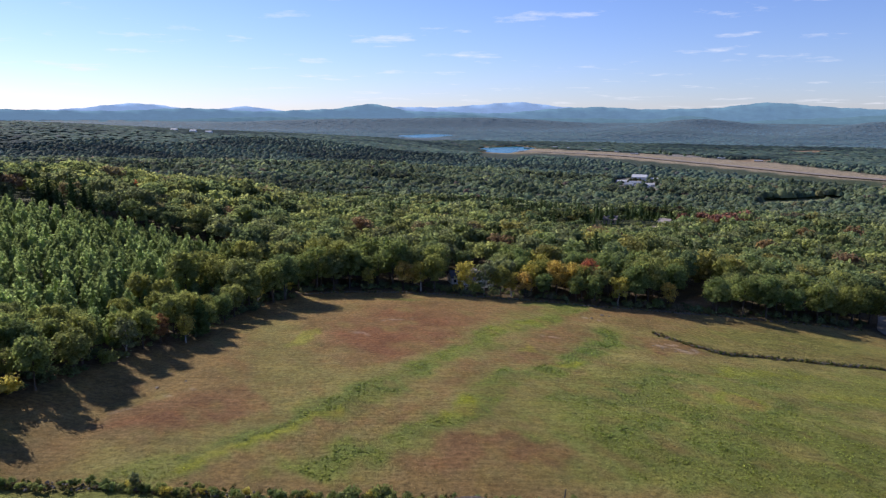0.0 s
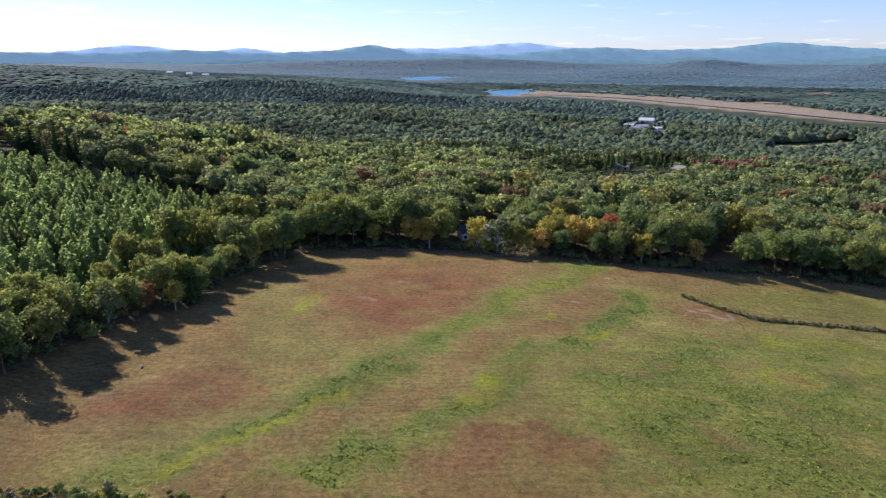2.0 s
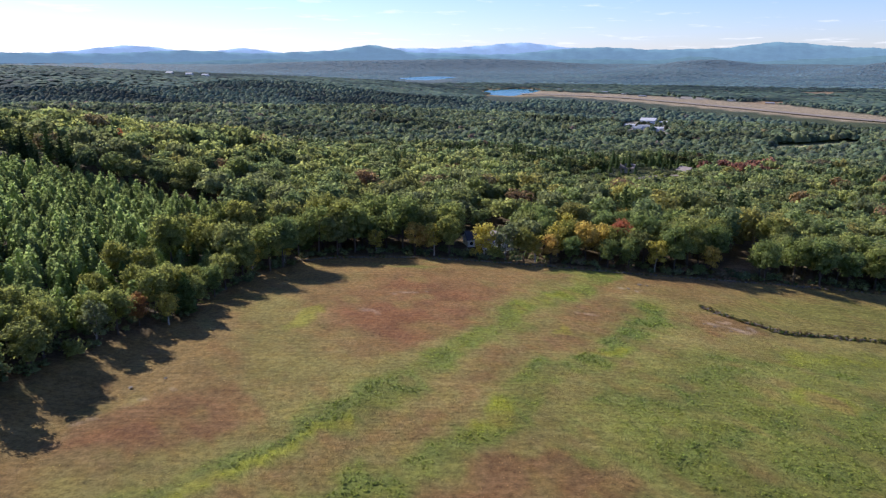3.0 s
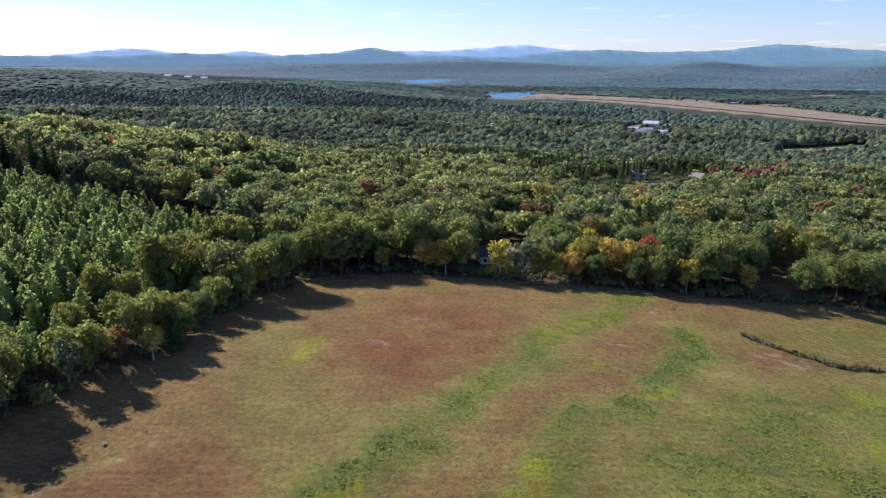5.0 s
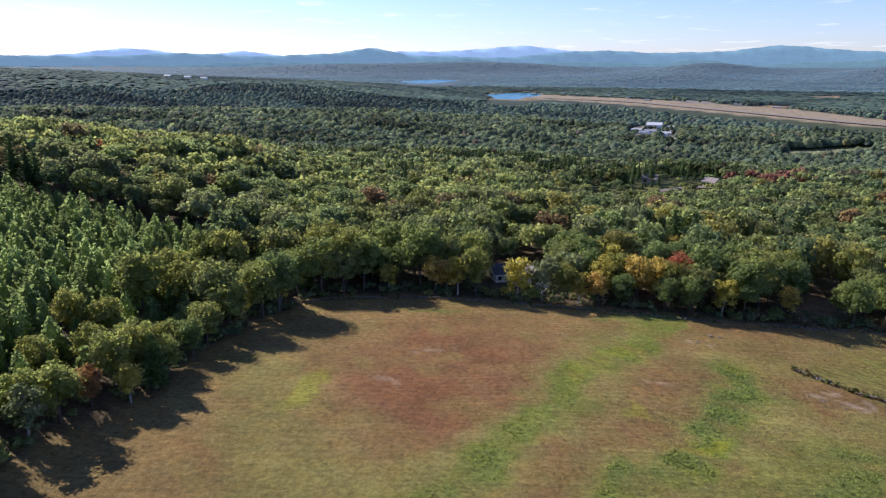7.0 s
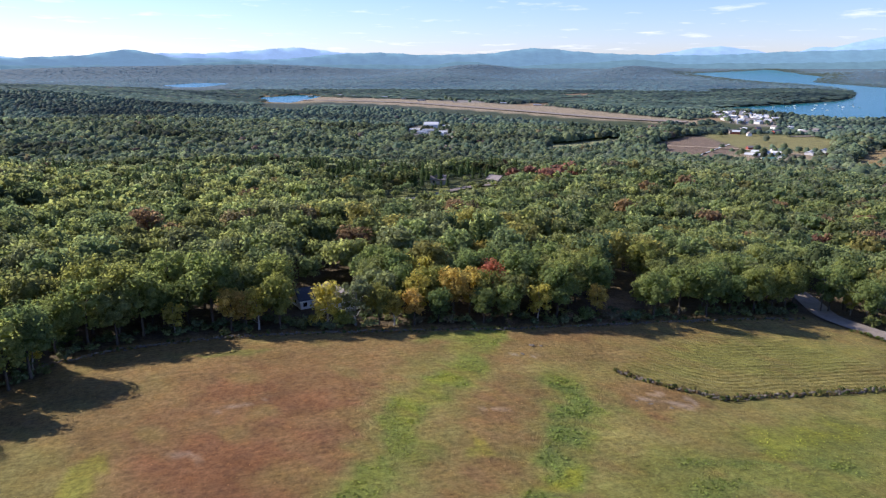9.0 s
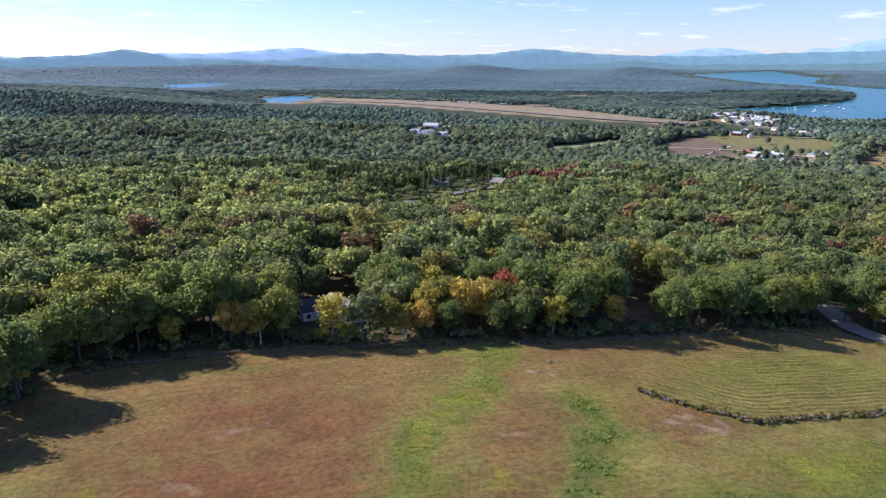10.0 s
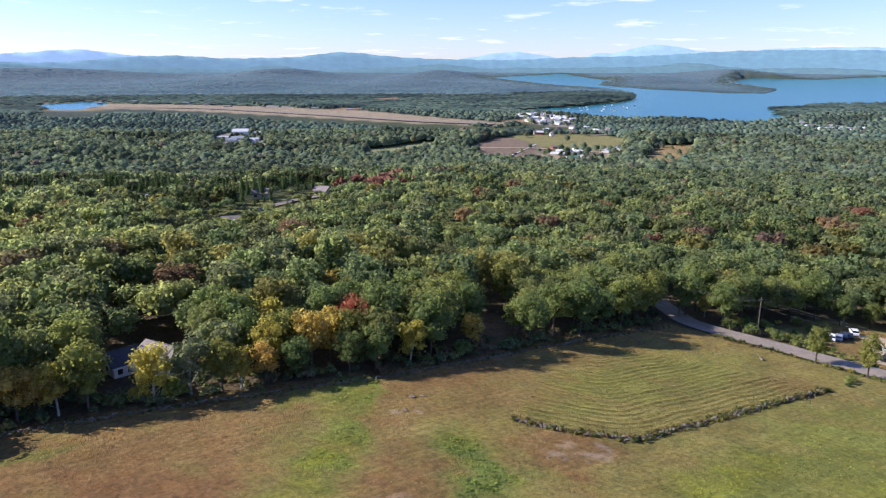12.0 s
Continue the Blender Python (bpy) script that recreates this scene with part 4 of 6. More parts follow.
def wood(name, label, broad, cone, space, lo, hi, autumn):
    x, y = scatter(space, -560, 720, 90, 800)
    r = np.hypot(x - CX, y - CY)
    ok = (r >= lo) & (r < hi) & in_view(x, y, -41 if lo else -50, 68) & ~plantation(x, y)
    x, y = x[ok], y[ok]
    ok = ~blocked(x, y, 4)
    x, y = x[ok], y[ok]
    clear = np.ones(len(x), bool)
    for a, b, q in tree_spots:
        clear &= np.hypot(x - a, y - b) > 2.0 + 0.45 * q
    x, y = x[clear], y[clear]
    grove = (wobble(x, y, 38.0, 2.0) > 0.72) | (rng.random(len(x)) < 0.02 + 0.75 * dark_stand(x, y))
    pick = np.where(grove, len(broad) + rng.integers(0, len(cone), len(x)), rng.integers(0, len(broad), len(x)))
    # haze painted into the tones: less red, more blue farther out
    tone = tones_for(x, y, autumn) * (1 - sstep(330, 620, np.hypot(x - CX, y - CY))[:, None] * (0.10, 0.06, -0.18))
    tone[grove] = np.array((0.085, 0.124, 0.050)) * rng.uniform(0.8, 1.3, (grove.sum(), 1))
    # young growth this side of the lane's houses
    away = np.stack([x - CX, y - CY]) / np.hypot(x - CX, y - CY)
    low = np.zeros(len(x))
    for k in (0, 12, 24, 36):
        low = np.maximum(low, 1 - sstep(9, 16, np.minimum(along(x + away[0] * k, y + away[1] * k, FAR_LANE), along(x + away[0] * k, y + away[1] * k, CLEARING))))
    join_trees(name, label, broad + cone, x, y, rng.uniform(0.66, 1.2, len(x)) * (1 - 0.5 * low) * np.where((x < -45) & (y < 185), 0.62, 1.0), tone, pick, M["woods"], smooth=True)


wood("near_woods", "mixed green woodland with a few autumn crowns", NEAR_BROAD, NEAR_CONE, 7.4, 0, 262, 0.06)
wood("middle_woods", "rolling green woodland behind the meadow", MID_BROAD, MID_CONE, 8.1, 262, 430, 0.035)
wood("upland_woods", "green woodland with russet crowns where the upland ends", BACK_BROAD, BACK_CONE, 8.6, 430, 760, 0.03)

# brush under the wood's edge, its tones darkened to paint in the shade there
BRUSH = [broadleaf(380 + k, 2.6, 1.8, 62, 0.5, 4, 0.0) for k in range(4)]
x, y = scatter(2.3, -90, 132, 92, 232)
d = inside(x, y, MEADOW)
ok = (d < -0.8) & (d > -9) & (rng.random(len(x)) < 0.5) & (along(x, y, ROAD) > 6) & (inside(x, y, HOUSE_YARD) < -0.5)
x, y = x[ok], y[ok]
join_trees("undergrowth", "low brush under the edge of the woods, shade put into its tones", BRUSH, x, y, rng.uniform(0.4, 1.05, len(x)), tones_for(x, y, 0.12) * 0.7, rng.integers(0, 4, len(x)), M["brush"])


def young_pine(seed):
    """A bushy young pine: a rounded cone of upturned sprays round a dark middle."""
    q = np.random.default_rng(seed)
    sides = 6
    a = np.arange(sides) * 2 * math.pi / sides
    v = np.r_[np.c_[np.cos(a), np.sin(a), 0 * a] * 1.5 + (0, 0, 0.3), np.c_[np.cos(a), np.sin(a), 0 * a] * 1.3 + (0, 0, 3.0), [[0, 0, 6.6]]]
    i = np.arange(sides)
    j = (i + 1) % sides
    f = np.concatenate([np.stack([i, j, j + sides], -1), np.stack([i, j + sides, i + sides], -1), np.stack([i + sides, j + sides, np.full(sides, 2 * sides)], -1)])
    t, a = q.uniform(0, 1, 94) ** 1.15, q.uniform(0, 6.28, 94)
    out = (2.4 * (1 - t) ** 0.75 + 0.12) * q.uniform(0.75, 1.1, 94)
    p = np.c_[np.cos(a) * out, np.sin(a) * out, 1.0 + 6.1 * t + q.uniform(-0.2, 0.2, 94)]
    w, quad = sprays(q, p, np.c_[np.cos(a) * 0.5, np.sin(a) * 0.5, 0 * a + 0.5], 0.72, 0.55)
    return np.r_[v, w], np.concatenate([f, as_quads(quad) + len(v)])


YOUNG = [young_pine(440 + k) for k in range(6)]
x, y = scatter(4.2, -230, -45, 100, 265)
clear = np.ones(len(x), bool)
for a, b, q in tree_spots:
    clear &= np.hypot(x - a, y - b) > 1.6 + 0.4 * q
ok = plantation(x, y) & ~blocked(x, y, 6) & clear
x, y = x[ok], y[ok]
tone = np.array((0.215, 0.280, 0.116)) * rng.uniform(0.6, 1.35, (len(x), 1))
join_trees("pine_planting", "close-set young green pines on the slope", YOUNG, x, y, rng.uniform(0.75, 1.2, len(x)), tone, rng.integers(0, 6, len(x)), M["woods"])


def dome(seed, sides=5, rings=((3.0, 5.4), (7.2, 4.3)), leaves=0, tip=9.3):
    """A crown seen from far off: an uneven cap that meets its neighbours."""
    q = np.random.default_rng(seed)
    vs = []
    for z, w in rings:
        a = np.arange(sides) * 2 * math.pi / sides + q.uniform(0, 1)
        vs.append(np.c_[np.cos(a), np.sin(a), 0 * a] * (w * q.uniform(0.72, 1.22, sides))[:, None] + np.c_[0 * a, 0 * a, z + q.uniform(-1.1, 1.1, sides)])
    v = np.r_[np.concatenate(vs), [[q.uniform(-1.5, 1.5), q.uniform(-1.5, 1.5), tip]]]
    i = np.arange(sides)
    a, b = i, (i + 1) % sides
    f = []
    for k in range(len(rings) - 1):
        f += [np.stack([a, b, b + sides], -1) + k * sides, np.stack([a, b + sides, a + sides], -1) + k * sides]
    k = (len(rings) - 1) * sides
    f.append(np.stack([k + a, k + b, np.full(sides, k + sides)], -1))
    f = np.concatenate(f)
    if not leaves:
        return v, f
    a, up = q.uniform(0, 6.28, leaves), q.uniform(0.05, 1, leaves)
    out = 4.9 * np.sqrt(1 - up * up * 0.9)
    p = np.c_[np.cos(a) * out, np.sin(a) * out, 4.0 + 6.4 * up]
    w, quad = sprays(q, p, np.c_[np.cos(a) * 0.5, np.sin(a) * 0.5, 0.5 + up], 2.5, 0.6)
    return np.r_[v, w], np.concatenate([f, as_quads(quad) + len(v)])


DOMES = [dome(400 + k, leaves=(10, 9, 8, 10, 9)[k]) for k in range(5)] + [dome(420 + k, 5, ((3.0, 4.4), (8.6, 2.6)), 3, 11.8) for k in range(2)]
sets = []
for lo, hi, space in ((755, 1050, 9.6), (1050, 1560, 11.0)):
    x, y = scatter(space, -1150, 1560, 250, 1640)
    r = np.hypot(x - CX, y - CY)
    ok = (r > lo) & (r <= hi) & in_view(x, y, -40)
    x, y = x[ok], y[ok]
    ok = ~blocked(x, y, 0)
    sets.append((x[ok], y[ok], np.full(ok.sum(), space / 8.4)))
for poly, count in ((HALL_LAND, 46), (TOWN_LAND, 60), (FARMYARD, 46), (CROPS, 10), (HAYFIELD, 9), (APRON, 10), (MARSH, 26)):
    a = np.array(poly, float)
    x, y = rng.uniform(a[:, 0].min(), a[:, 0].max(), count * 3), rng.uniform(a[:, 1].min(), a[:, 1].max(), count * 3)
    d = inside(x, y, poly)
    ok = (d > 0) & (rng.random(len(x)) < np.where(d < 14, 0.9, 0.35))
    sets.append((x[ok][:count], y[ok][:count], np.full(min(count, ok.sum()), 0.9)))
x, y, size = (np.concatenate(q) for q in zip(*sets))
grove = wobble(x, y, 70.0, 2.0) > 0.55
pick = np.where(grove & (rng.random(len(x)) < 0.35), 5 + rng.integers(0, 2, len(x)), rng.integers(0, 5, len(x)))
# valley tones shifted to blue to stand for haze
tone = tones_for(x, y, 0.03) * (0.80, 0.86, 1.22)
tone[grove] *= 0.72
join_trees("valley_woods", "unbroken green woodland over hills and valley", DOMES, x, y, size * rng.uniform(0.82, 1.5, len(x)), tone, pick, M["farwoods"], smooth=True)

FAR_DOMES = [dome(460 + k, 5, ((1.5, 6.2), (4.6, 4.8)), tip=6.6) for k in range(5)]
FLAT_DOMES = [dome(480 + k, 6, ((2.6, 10.0),), tip=5.0) for k in range(5)]
# far woods, closer drawn towards the horizon
b, q = np.meshgrid(np.arange(-38.0, 70.0, 0.15), np.linspace(0.0, 1.0, 105))
b, q = b + rng.uniform(-0.4, 0.4, b.shape), q + rng.uniform(-0.014, 0.014, q.shape)
r = 1540.0 + 2960.0 * np.clip(q, 0, 1) ** 1.25
x, y = (CX + r * np.sin(np.radians(b))).ravel(), (CY + r * np.cos(np.radians(b))).ravel()
ok = ~blocked(x, y, 0)
x, y, r = x[ok], y[ok], r.ravel()[ok]
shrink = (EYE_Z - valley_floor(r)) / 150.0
# haze painted in: tones go blue, and dim where the haze emission takes over
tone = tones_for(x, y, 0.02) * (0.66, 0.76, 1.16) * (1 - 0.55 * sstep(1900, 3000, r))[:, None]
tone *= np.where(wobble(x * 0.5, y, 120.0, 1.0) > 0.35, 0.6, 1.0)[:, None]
for name, label, lo, hi, look_name in (("far_woods", "wooded hills beyond the valley", 0, 2050, "backwoods"), ("blue_woods", "wooded hills beyond the valley, bluish with painted haze", 2050, 2700, "blue_hazewoods"), ("hazy_woods", "woods below the mountains, haze painted into their colour", 2700, 3500, "hazewoods"), ("horizon_woods", "blue woods at the foot of the mountains", 3500, 9999, "lastwoods")):
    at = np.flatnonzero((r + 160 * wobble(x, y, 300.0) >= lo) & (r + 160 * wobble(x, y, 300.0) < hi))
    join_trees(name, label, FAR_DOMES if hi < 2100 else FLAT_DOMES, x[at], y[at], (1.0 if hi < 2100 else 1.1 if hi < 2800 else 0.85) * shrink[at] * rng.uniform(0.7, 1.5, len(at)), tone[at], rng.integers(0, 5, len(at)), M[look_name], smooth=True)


# ---- things: shared building blocks ----
def mesh_of(name, material, build):
    bm = bmesh.new()
    build(bm)
    bmesh.ops.recalc_face_normals(bm, faces=bm.faces)
    me = bpy.data.meshes.new(name)
    bm.to_mesh(me)
    bm.free()
    me.materials.append(material)
    return me


def box(bm, x, y, z, sx, sy, sz, tilt=None):
    """A block with its middle at x, y, z."""
    m = Matrix.Translation((x, y, z)) @ (tilt or Matrix()) @ Matrix.Diagonal((sx, sy, sz, 1))
    return bmesh.ops.create_cube(bm, size=1.0, matrix=m)["verts"]


def prism(bm, outline, a, b, axis="y"):
    """An outline in the upright plane drawn out from a to b along an axis."""
    def at(u, w, d):
        return (u, d, w) if axis == "y" else (d, u, w)
    one, two = ([bm.verts.new(at(u, w, d)) for u, w in outline] for d in (a, b))
    bm.faces.new(one)
    bm.faces.new(two[::-1])
    for i in range(len(outline)):
        j = (i + 1) % len(outline)
        bm.faces.new((one[j], one[i], two[i], two[j]))


def disc(bm, x, y, z, r, w, sides=14):
    """A wheel-like cylinder lying along y."""
    m = Matrix.Translation((x, y, z)) @ Matrix.Rotation(radians(90), 4, "X")
    bmesh.ops.create_cone(bm, cap_ends=True, segments=sides, radius1=r, radius2=r, depth=w, matrix=m)


M.update({
    "white_wall": plain("white clapboard", (0.74, 0.73, 0.70), 0.7, grain=0.08, scale=1.5),
    "grey_roof": plain("grey-brown shingles", (0.22, 0.19, 0.18), 0.9, grain=0.22, scale=2.2, relief=0.02),
    "dark_roof": plain("dark slate-grey shingles", (0.055, 0.058, 0.07), 0.85, grain=0.25, scale=2.2, relief=0.02),
    "trim": plain("white trim", (0.80, 0.80, 0.78), 0.6, grain=0.05),
    "glass": plain("dark window glass", (0.02, 0.025, 0.03), 0.08, grain=0.05, spec=0.8),
    "brick": plain("chimney brick", (0.24, 0.12, 0.09), 0.9, grain=0.3, scale=4.0),
    "deck": plain("weathered deck boards", (0.45, 0.42, 0.38), 0.8, grain=0.2, scale=3.0),
    "tyre": plain("tyre rubber", (0.02, 0.02, 0.02), 0.9),
    "rim": plain("alloy rim", (0.5, 0.5, 0.52), 0.35, 0.9),
    "paint_white": plain("white car paint", (0.78, 0.79, 0.80), 0.25, grain=0.03, spec=0.6),
    "paint_black": plain("black car paint", (0.018, 0.02, 0.025), 0.22, grain=0.05, spec=0.6),
    "paint_silver": plain("silver car paint", (0.42, 0.44, 0.47), 0.28, 0.4, grain=0.04),
    "paint_blue": plain("dark blue car paint", (0.018, 0.026, 0.05), 0.25, grain=0.05, spec=0.6),
    "lamp_glass": plain("car lamp glass", (0.6, 0.58, 0.5), 0.15, grain=0.05),
    "timber": plain("yellow sawn timber", (0.55, 0.38, 0.15), 0.8, grain=0.2, scale=2.0),
    "post": plain("weathered post", (0.10, 0.085, 0.07), 0.9, grain=0.3),
    "wire": plain("overhead cable", (0.10, 0.10, 0.11), 0.6),
    "pale_roof": plain("pale metal roof", (0.52, 0.53, 0.54), 0.5, grain=0.08, scale=0.4),
    "tan_wall": plain("tan siding", (0.45, 0.38, 0.30), 0.8, grain=0.1, scale=0.6),
    "red_wall": plain("barn red boards", (0.28, 0.07, 0.05), 0.8, grain=0.15, scale=0.6),
    "green_roof": plain("green metal roof", (0.10, 0.22, 0.17), 0.5, grain=0.1, scale=0.4),
    "blue_grey_roof": plain("blue-grey roof", (0.22, 0.25, 0.30), 0.7, grain=0.12, scale=0.5),
    "tuft": leafy("grass and weeds", GREENS, by="tone", through_light=0.5),
})

# ---- stone walls ----
def rough_stone(seed):
    q = np.random.default_rng(seed)
    v = BALL1[0] * q.uniform(0.72, 1.15, (len(BALL1[0]), 1)) * (1.0, q.uniform(0.65, 0.95), q.uniform(0.5, 0.75))
    return raw_mesh("stone", v, BALL1[1], M["stone"])


STONES = [rough_stone(500 + k) for k in range(9)]


def points_along(line, count, spread):
    seg = [math.hypot(bx - ax, by - ay) for (ax, ay), (bx, by) in zip(line, line[1:])]
    out = []
    for k in range(count):
        d = (k + rng.uniform(0, 1)) / count * sum(seg)
        for s, (ax, ay), (bx, by) in zip(seg, line, line[1:]):
            if d <= s:
                nx, ny = -(by - ay) / s, (bx - ax) / s
                o = rng.normal(0, spread)
                out.append((ax + (bx - ax) * d / s + nx * o, ay + (by - ay) * d / s + ny * o, o))
                break
            d -= s
    return out


def stone_wall(line, count, label, size=(0.22, 0.5), height=0.75, spread=0.32):
    ax, ay = line[0]
    wall = thing("stone_wall", pose(ax, ay, float(ground_z(ax, ay))), label, "stone wall")
    for x, y, o in points_along(line, count, spread):
        s = rng.uniform(*size)
        z = float(ground_z(x, y)) + rng.uniform(0.0, max(0.05, height - abs(o))) * 0.85 + 0.05
        ob = new("stone", STONES[int(rng.integers(0, len(STONES)))])
        ob.parent = wall
        ob.matrix_local = wall.matrix_world.inverted() @ pose(x, y, z, rng.uniform(-25, 25), rng.uniform(-25, 25), rng.uniform(0, 360)) @ Matrix.Scale(s, 4)
    return wall


def rubble(name, label, line, count, size, height, spread, category="stones"):
    """Stones past counting, in one mesh."""
    vs, fs, n = [], [], 0
    for x, y, o in points_along(line, count, spread):
        s = rng.uniform(*size)
        a = rng.uniform(0, 6.28)
        v = BALL1[0] * s * rng.uniform(0.7, 1.2, (len(BALL1[0]), 1)) * (1, 0.8, 0.65)
        v = np.c_[v[:, 0] * math.cos(a) - v[:, 1] * math.sin(a), v[:, 0] * math.sin(a) + v[:, 1] * math.cos(a), v[:, 2]]
        z = float(ground_z(x, y)) + rng.uniform(0, max(0.04, height * (1 - abs(o) / (3 * spread))))
        vs.append(v + (x, y, z)); fs.append(BALL1[1] + n); n += len(v)
    return tagged(new(name, raw_mesh(name, np.concatenate(vs), np.concatenate(fs), M["stone"])), label, category, kind="stuff")


stone_wall(WALL_LINE, 290, "low dry-stone wall of grey-brown field stones across the meadow", (0.16, 0.42), 0.6, 0.28)
rubble("wall_rubble", "small loose stones packed into the meadow wall", WALL_LINE, 700, (0.1, 0.24), 0.4, 0.32)
stone_wall([(15.5, 79.6), (20, 79.3), (27.3, 78.4)], 90, "tumbled stone wall with pale boulders beside the meadow gap", (0.22, 0.5), 0.7, 0.45)
stone_wall(HEDGE_LINE_B, 150, "old stone wall half hidden in brush", (0.2, 0.48), 0.65, 0.4)
rubble("hedge_rubble", "loose stones along the brushy field boundary", HEDGE_LINE, 420, (0.12, 0.34), 0.5, 0.5)
EDGE_WALL = [(-46, 204.5), (-34, 209), (-14, 209.2), (4, 205.4), (20, 202.2), (42, 198.4), (68, 197.4), (100, 198.4), (124, 199)]
rubble("edge_stones", "mossy stone wall in the shade at the foot of the woods", EDGE_WALL, 800, (0.14, 0.34), 0.5, 0.3)


def gravel_heap(x, y, a, b, h):
    """A heap of small stones."""
    heap = thing("stone_heap", pose(x, y, float(ground_z(x, y)) - 0.1, 0, 0, -4), "heap of small grey stones cleared from the field", "stone heap")
    v, f = BALL2
    k = 1 + 0.12 * np.random.default_rng(int(x * 7) + 50).normal(0, 1, (len(v), 1))
    part("mound", raw_mesh("mound", v * k * (a, b, h), f, M["gravel"], False), heap)
    q = np.random.default_rng(int(x) + 80)
    vs, fs, n = [], [], 0
    for _ in range(420):
        d = q.normal(0, 1, 3)
        d /= np.linalg.norm(d)
        d[2] = abs(d[2])
        s = q.uniform(0.06, 0.2)
        w = BALL1[0] * s * q.uniform(0.7, 1.2, (len(BALL1[0]), 1)) + d * (a, b, h) * 1.02
        vs.append(w); fs.append(BALL1[1] + n); n += len(w)
    part("rubble", raw_mesh("rubble", np.concatenate(vs), np.concatenate(fs), M["stone"]), heap)


gravel_heap(3.4, 80.1, 2.6, 1.0, 0.75)
gravel_heap(13.2, 80.0, 1.7, 0.9, 0.65)

# leaning post with a fallen rail beside the heap
post = thing("fence_post", pose(15.2, 81.6, float(ground_z(15.2, 81.6))), "dark weathered fence post with a fallen rail", "fence post")
part("stake", mesh_of("stake", M["post"], lambda bm: box(bm, 0, 0, 0.6, 0.14, 0.14, 1.5, Matrix.Rotation(radians(6), 4, "Y"))), post)
part("rail", mesh_of("rail", M["post"], lambda bm: box(bm, 0.8, -0.5, 0.12, 2.0, 0.12, 0.12, Matrix.Rotation(radians(-32), 4, "Z"))), post)

# brush along the field boundary
for k, (x, y, o) in enumerate(points_along(HEDGE_LINE, 118, 0.5)):
    if 1 < x < 6.5 or 11.5 < x < 27:
        continue
    big = 0.62 if -13.5 < x < -6 else 0.42
    plant("goldshrub" if rng.random() < 0.07 else "shrub", x, y - 0.2, big * rng.uniform(0.6, 1.15), int(rng.integers(0, 3)), rng.uniform(0, 360))
for x, y, o in points_along([(1, 81.4), (6, 81.2), (11, 80.2), (15, 80.9), (27, 79.2)], 12, 0.3) + points_along(HEDGE_LINE_B, 22, 0.6):
    plant("shrub", x, y, rng.uniform(0.2, 0.34), int(rng.integers(0, 3)), rng.uniform(0, 360))
plant("silver", -40.2, 83.4, 0.3, 1, 10)
# growth along the road and the mid wall's far end
for x, y, o in points_along([(130.4, 191), (133.4, 177), (134.2, 166), (136, 154), (142, 130)], 34, 0.4):
    plant("goldshrub" if rng.random() < 0.3 else "shrub", x, y, rng.uniform(0.16, 0.32), int(rng.integers(0, 3)), rng.uniform(0, 360))
for x, y, s in ((126.2, 156.2, 0.5), (128.3, 156.8, 0.55), (124.4, 155.6, 0.35), (144, 171, 0.6), (146, 175, 0.75), (145, 167, 0.5), (148, 179, 0.8), (144.5, 182, 0.9), (149, 171, 0.5), (148, 166, 0.45), (145, 160, 0.45), (142, 188, 1.0), (147, 185, 0.9), (143.5, 177, 0.7), (151, 175, 0.6), (154, 179, 0.7), (140.5, 193, 1.1)):
    plant("shrub", x, y, s, int(rng.integers(0, 3)), rng.uniform(0, 360))
plant("roadside", 134.4, 167.2, 1.0, 0, 30, 1.1)
plant("roadside", 135.2, 157.0, 1.0, 1, 200, 1.25)
for k in range(34):
    x, y = rng.uniform(137, 172), rng.uniform(176, 196)
    if along(np.array([x]), np.array([y]), ROAD)[0] > 6 and inside(np.array([x]), np.array([y]), LOT)[0] < -1:
        plant("goldshrub" if rng.random() < 0.2 else "shrub", x, y, rng.uniform(0.4, 1.0), int(rng.integers(0, 3)), rng.uniform(0, 360))
for x, y, kind, s in ((142, 196, "maple", 0.9), (148, 198, "oak", 1.0), (156, 200, "maple", 1.05), (165, 199, "oak", 1.0), (174, 196, "maple", 0.95), (183, 194, "oak", 1.1), (192, 190, "silver", 1.0), (196, 178, "maple", 0.8), (193, 168, "olive", 0.7), (198, 162, "olive", 0.9), (190, 182, "olive", 0.6), (191, 175, "russet", 0.5), (184, 187, "maple", 0.7), (194, 171, "silver", 0.7), (140, 206, "maple", 1.0), (136, 214, "olive", 0.9), (150, 210, "oak", 1.1), (170, 208, "maple", 1.1), (188, 204, "oak", 1.1), (206, 172, "maple", 1.1), (204, 188, "oak", 1.0)):
    plant(kind, x, y, s, int(rng.integers(0, 3)), rng.uniform(0, 360))

# weeds grown into the walls
BRIER = [broadleaf(390 + k, 0.8, 0.7, 12, 0.26, 1, 0.0) for k in range(4)]
spots = points_along(WALL_LINE, 420, 0.42) + points_along(HEDGE_LINE, 330, 0.8) + points_along(HEDGE_LINE_B, 120, 0.8) + points_along(EDGE_WALL, 260, 0.6) + points_along([(130.2, 191), (133.2, 177), (134, 166), (135.8, 154), (141.8, 130)], 130, 0.6)
x, y = np.array([p[0] for p in spots]), np.array([p[1] for p in spots])
ok = ~((27.2 < x) & (x < 31.4) & (y < 85)) & ~((1.2 < x) & (x < 5.8) & (y < 80.6)) & ~((11.8 < x) & (x < 14.8) & (y < 80.6))
x, y = x[ok], y[ok]
weeds = np.array(((0.085, 0.120, 0.034), (0.15, 0.15, 0.045), (0.17, 0.12, 0.06), (0.19, 0.17, 0.05)))[rng.integers(0, 4, len(x))] * rng.uniform(0.7, 1.2, (len(x), 1))
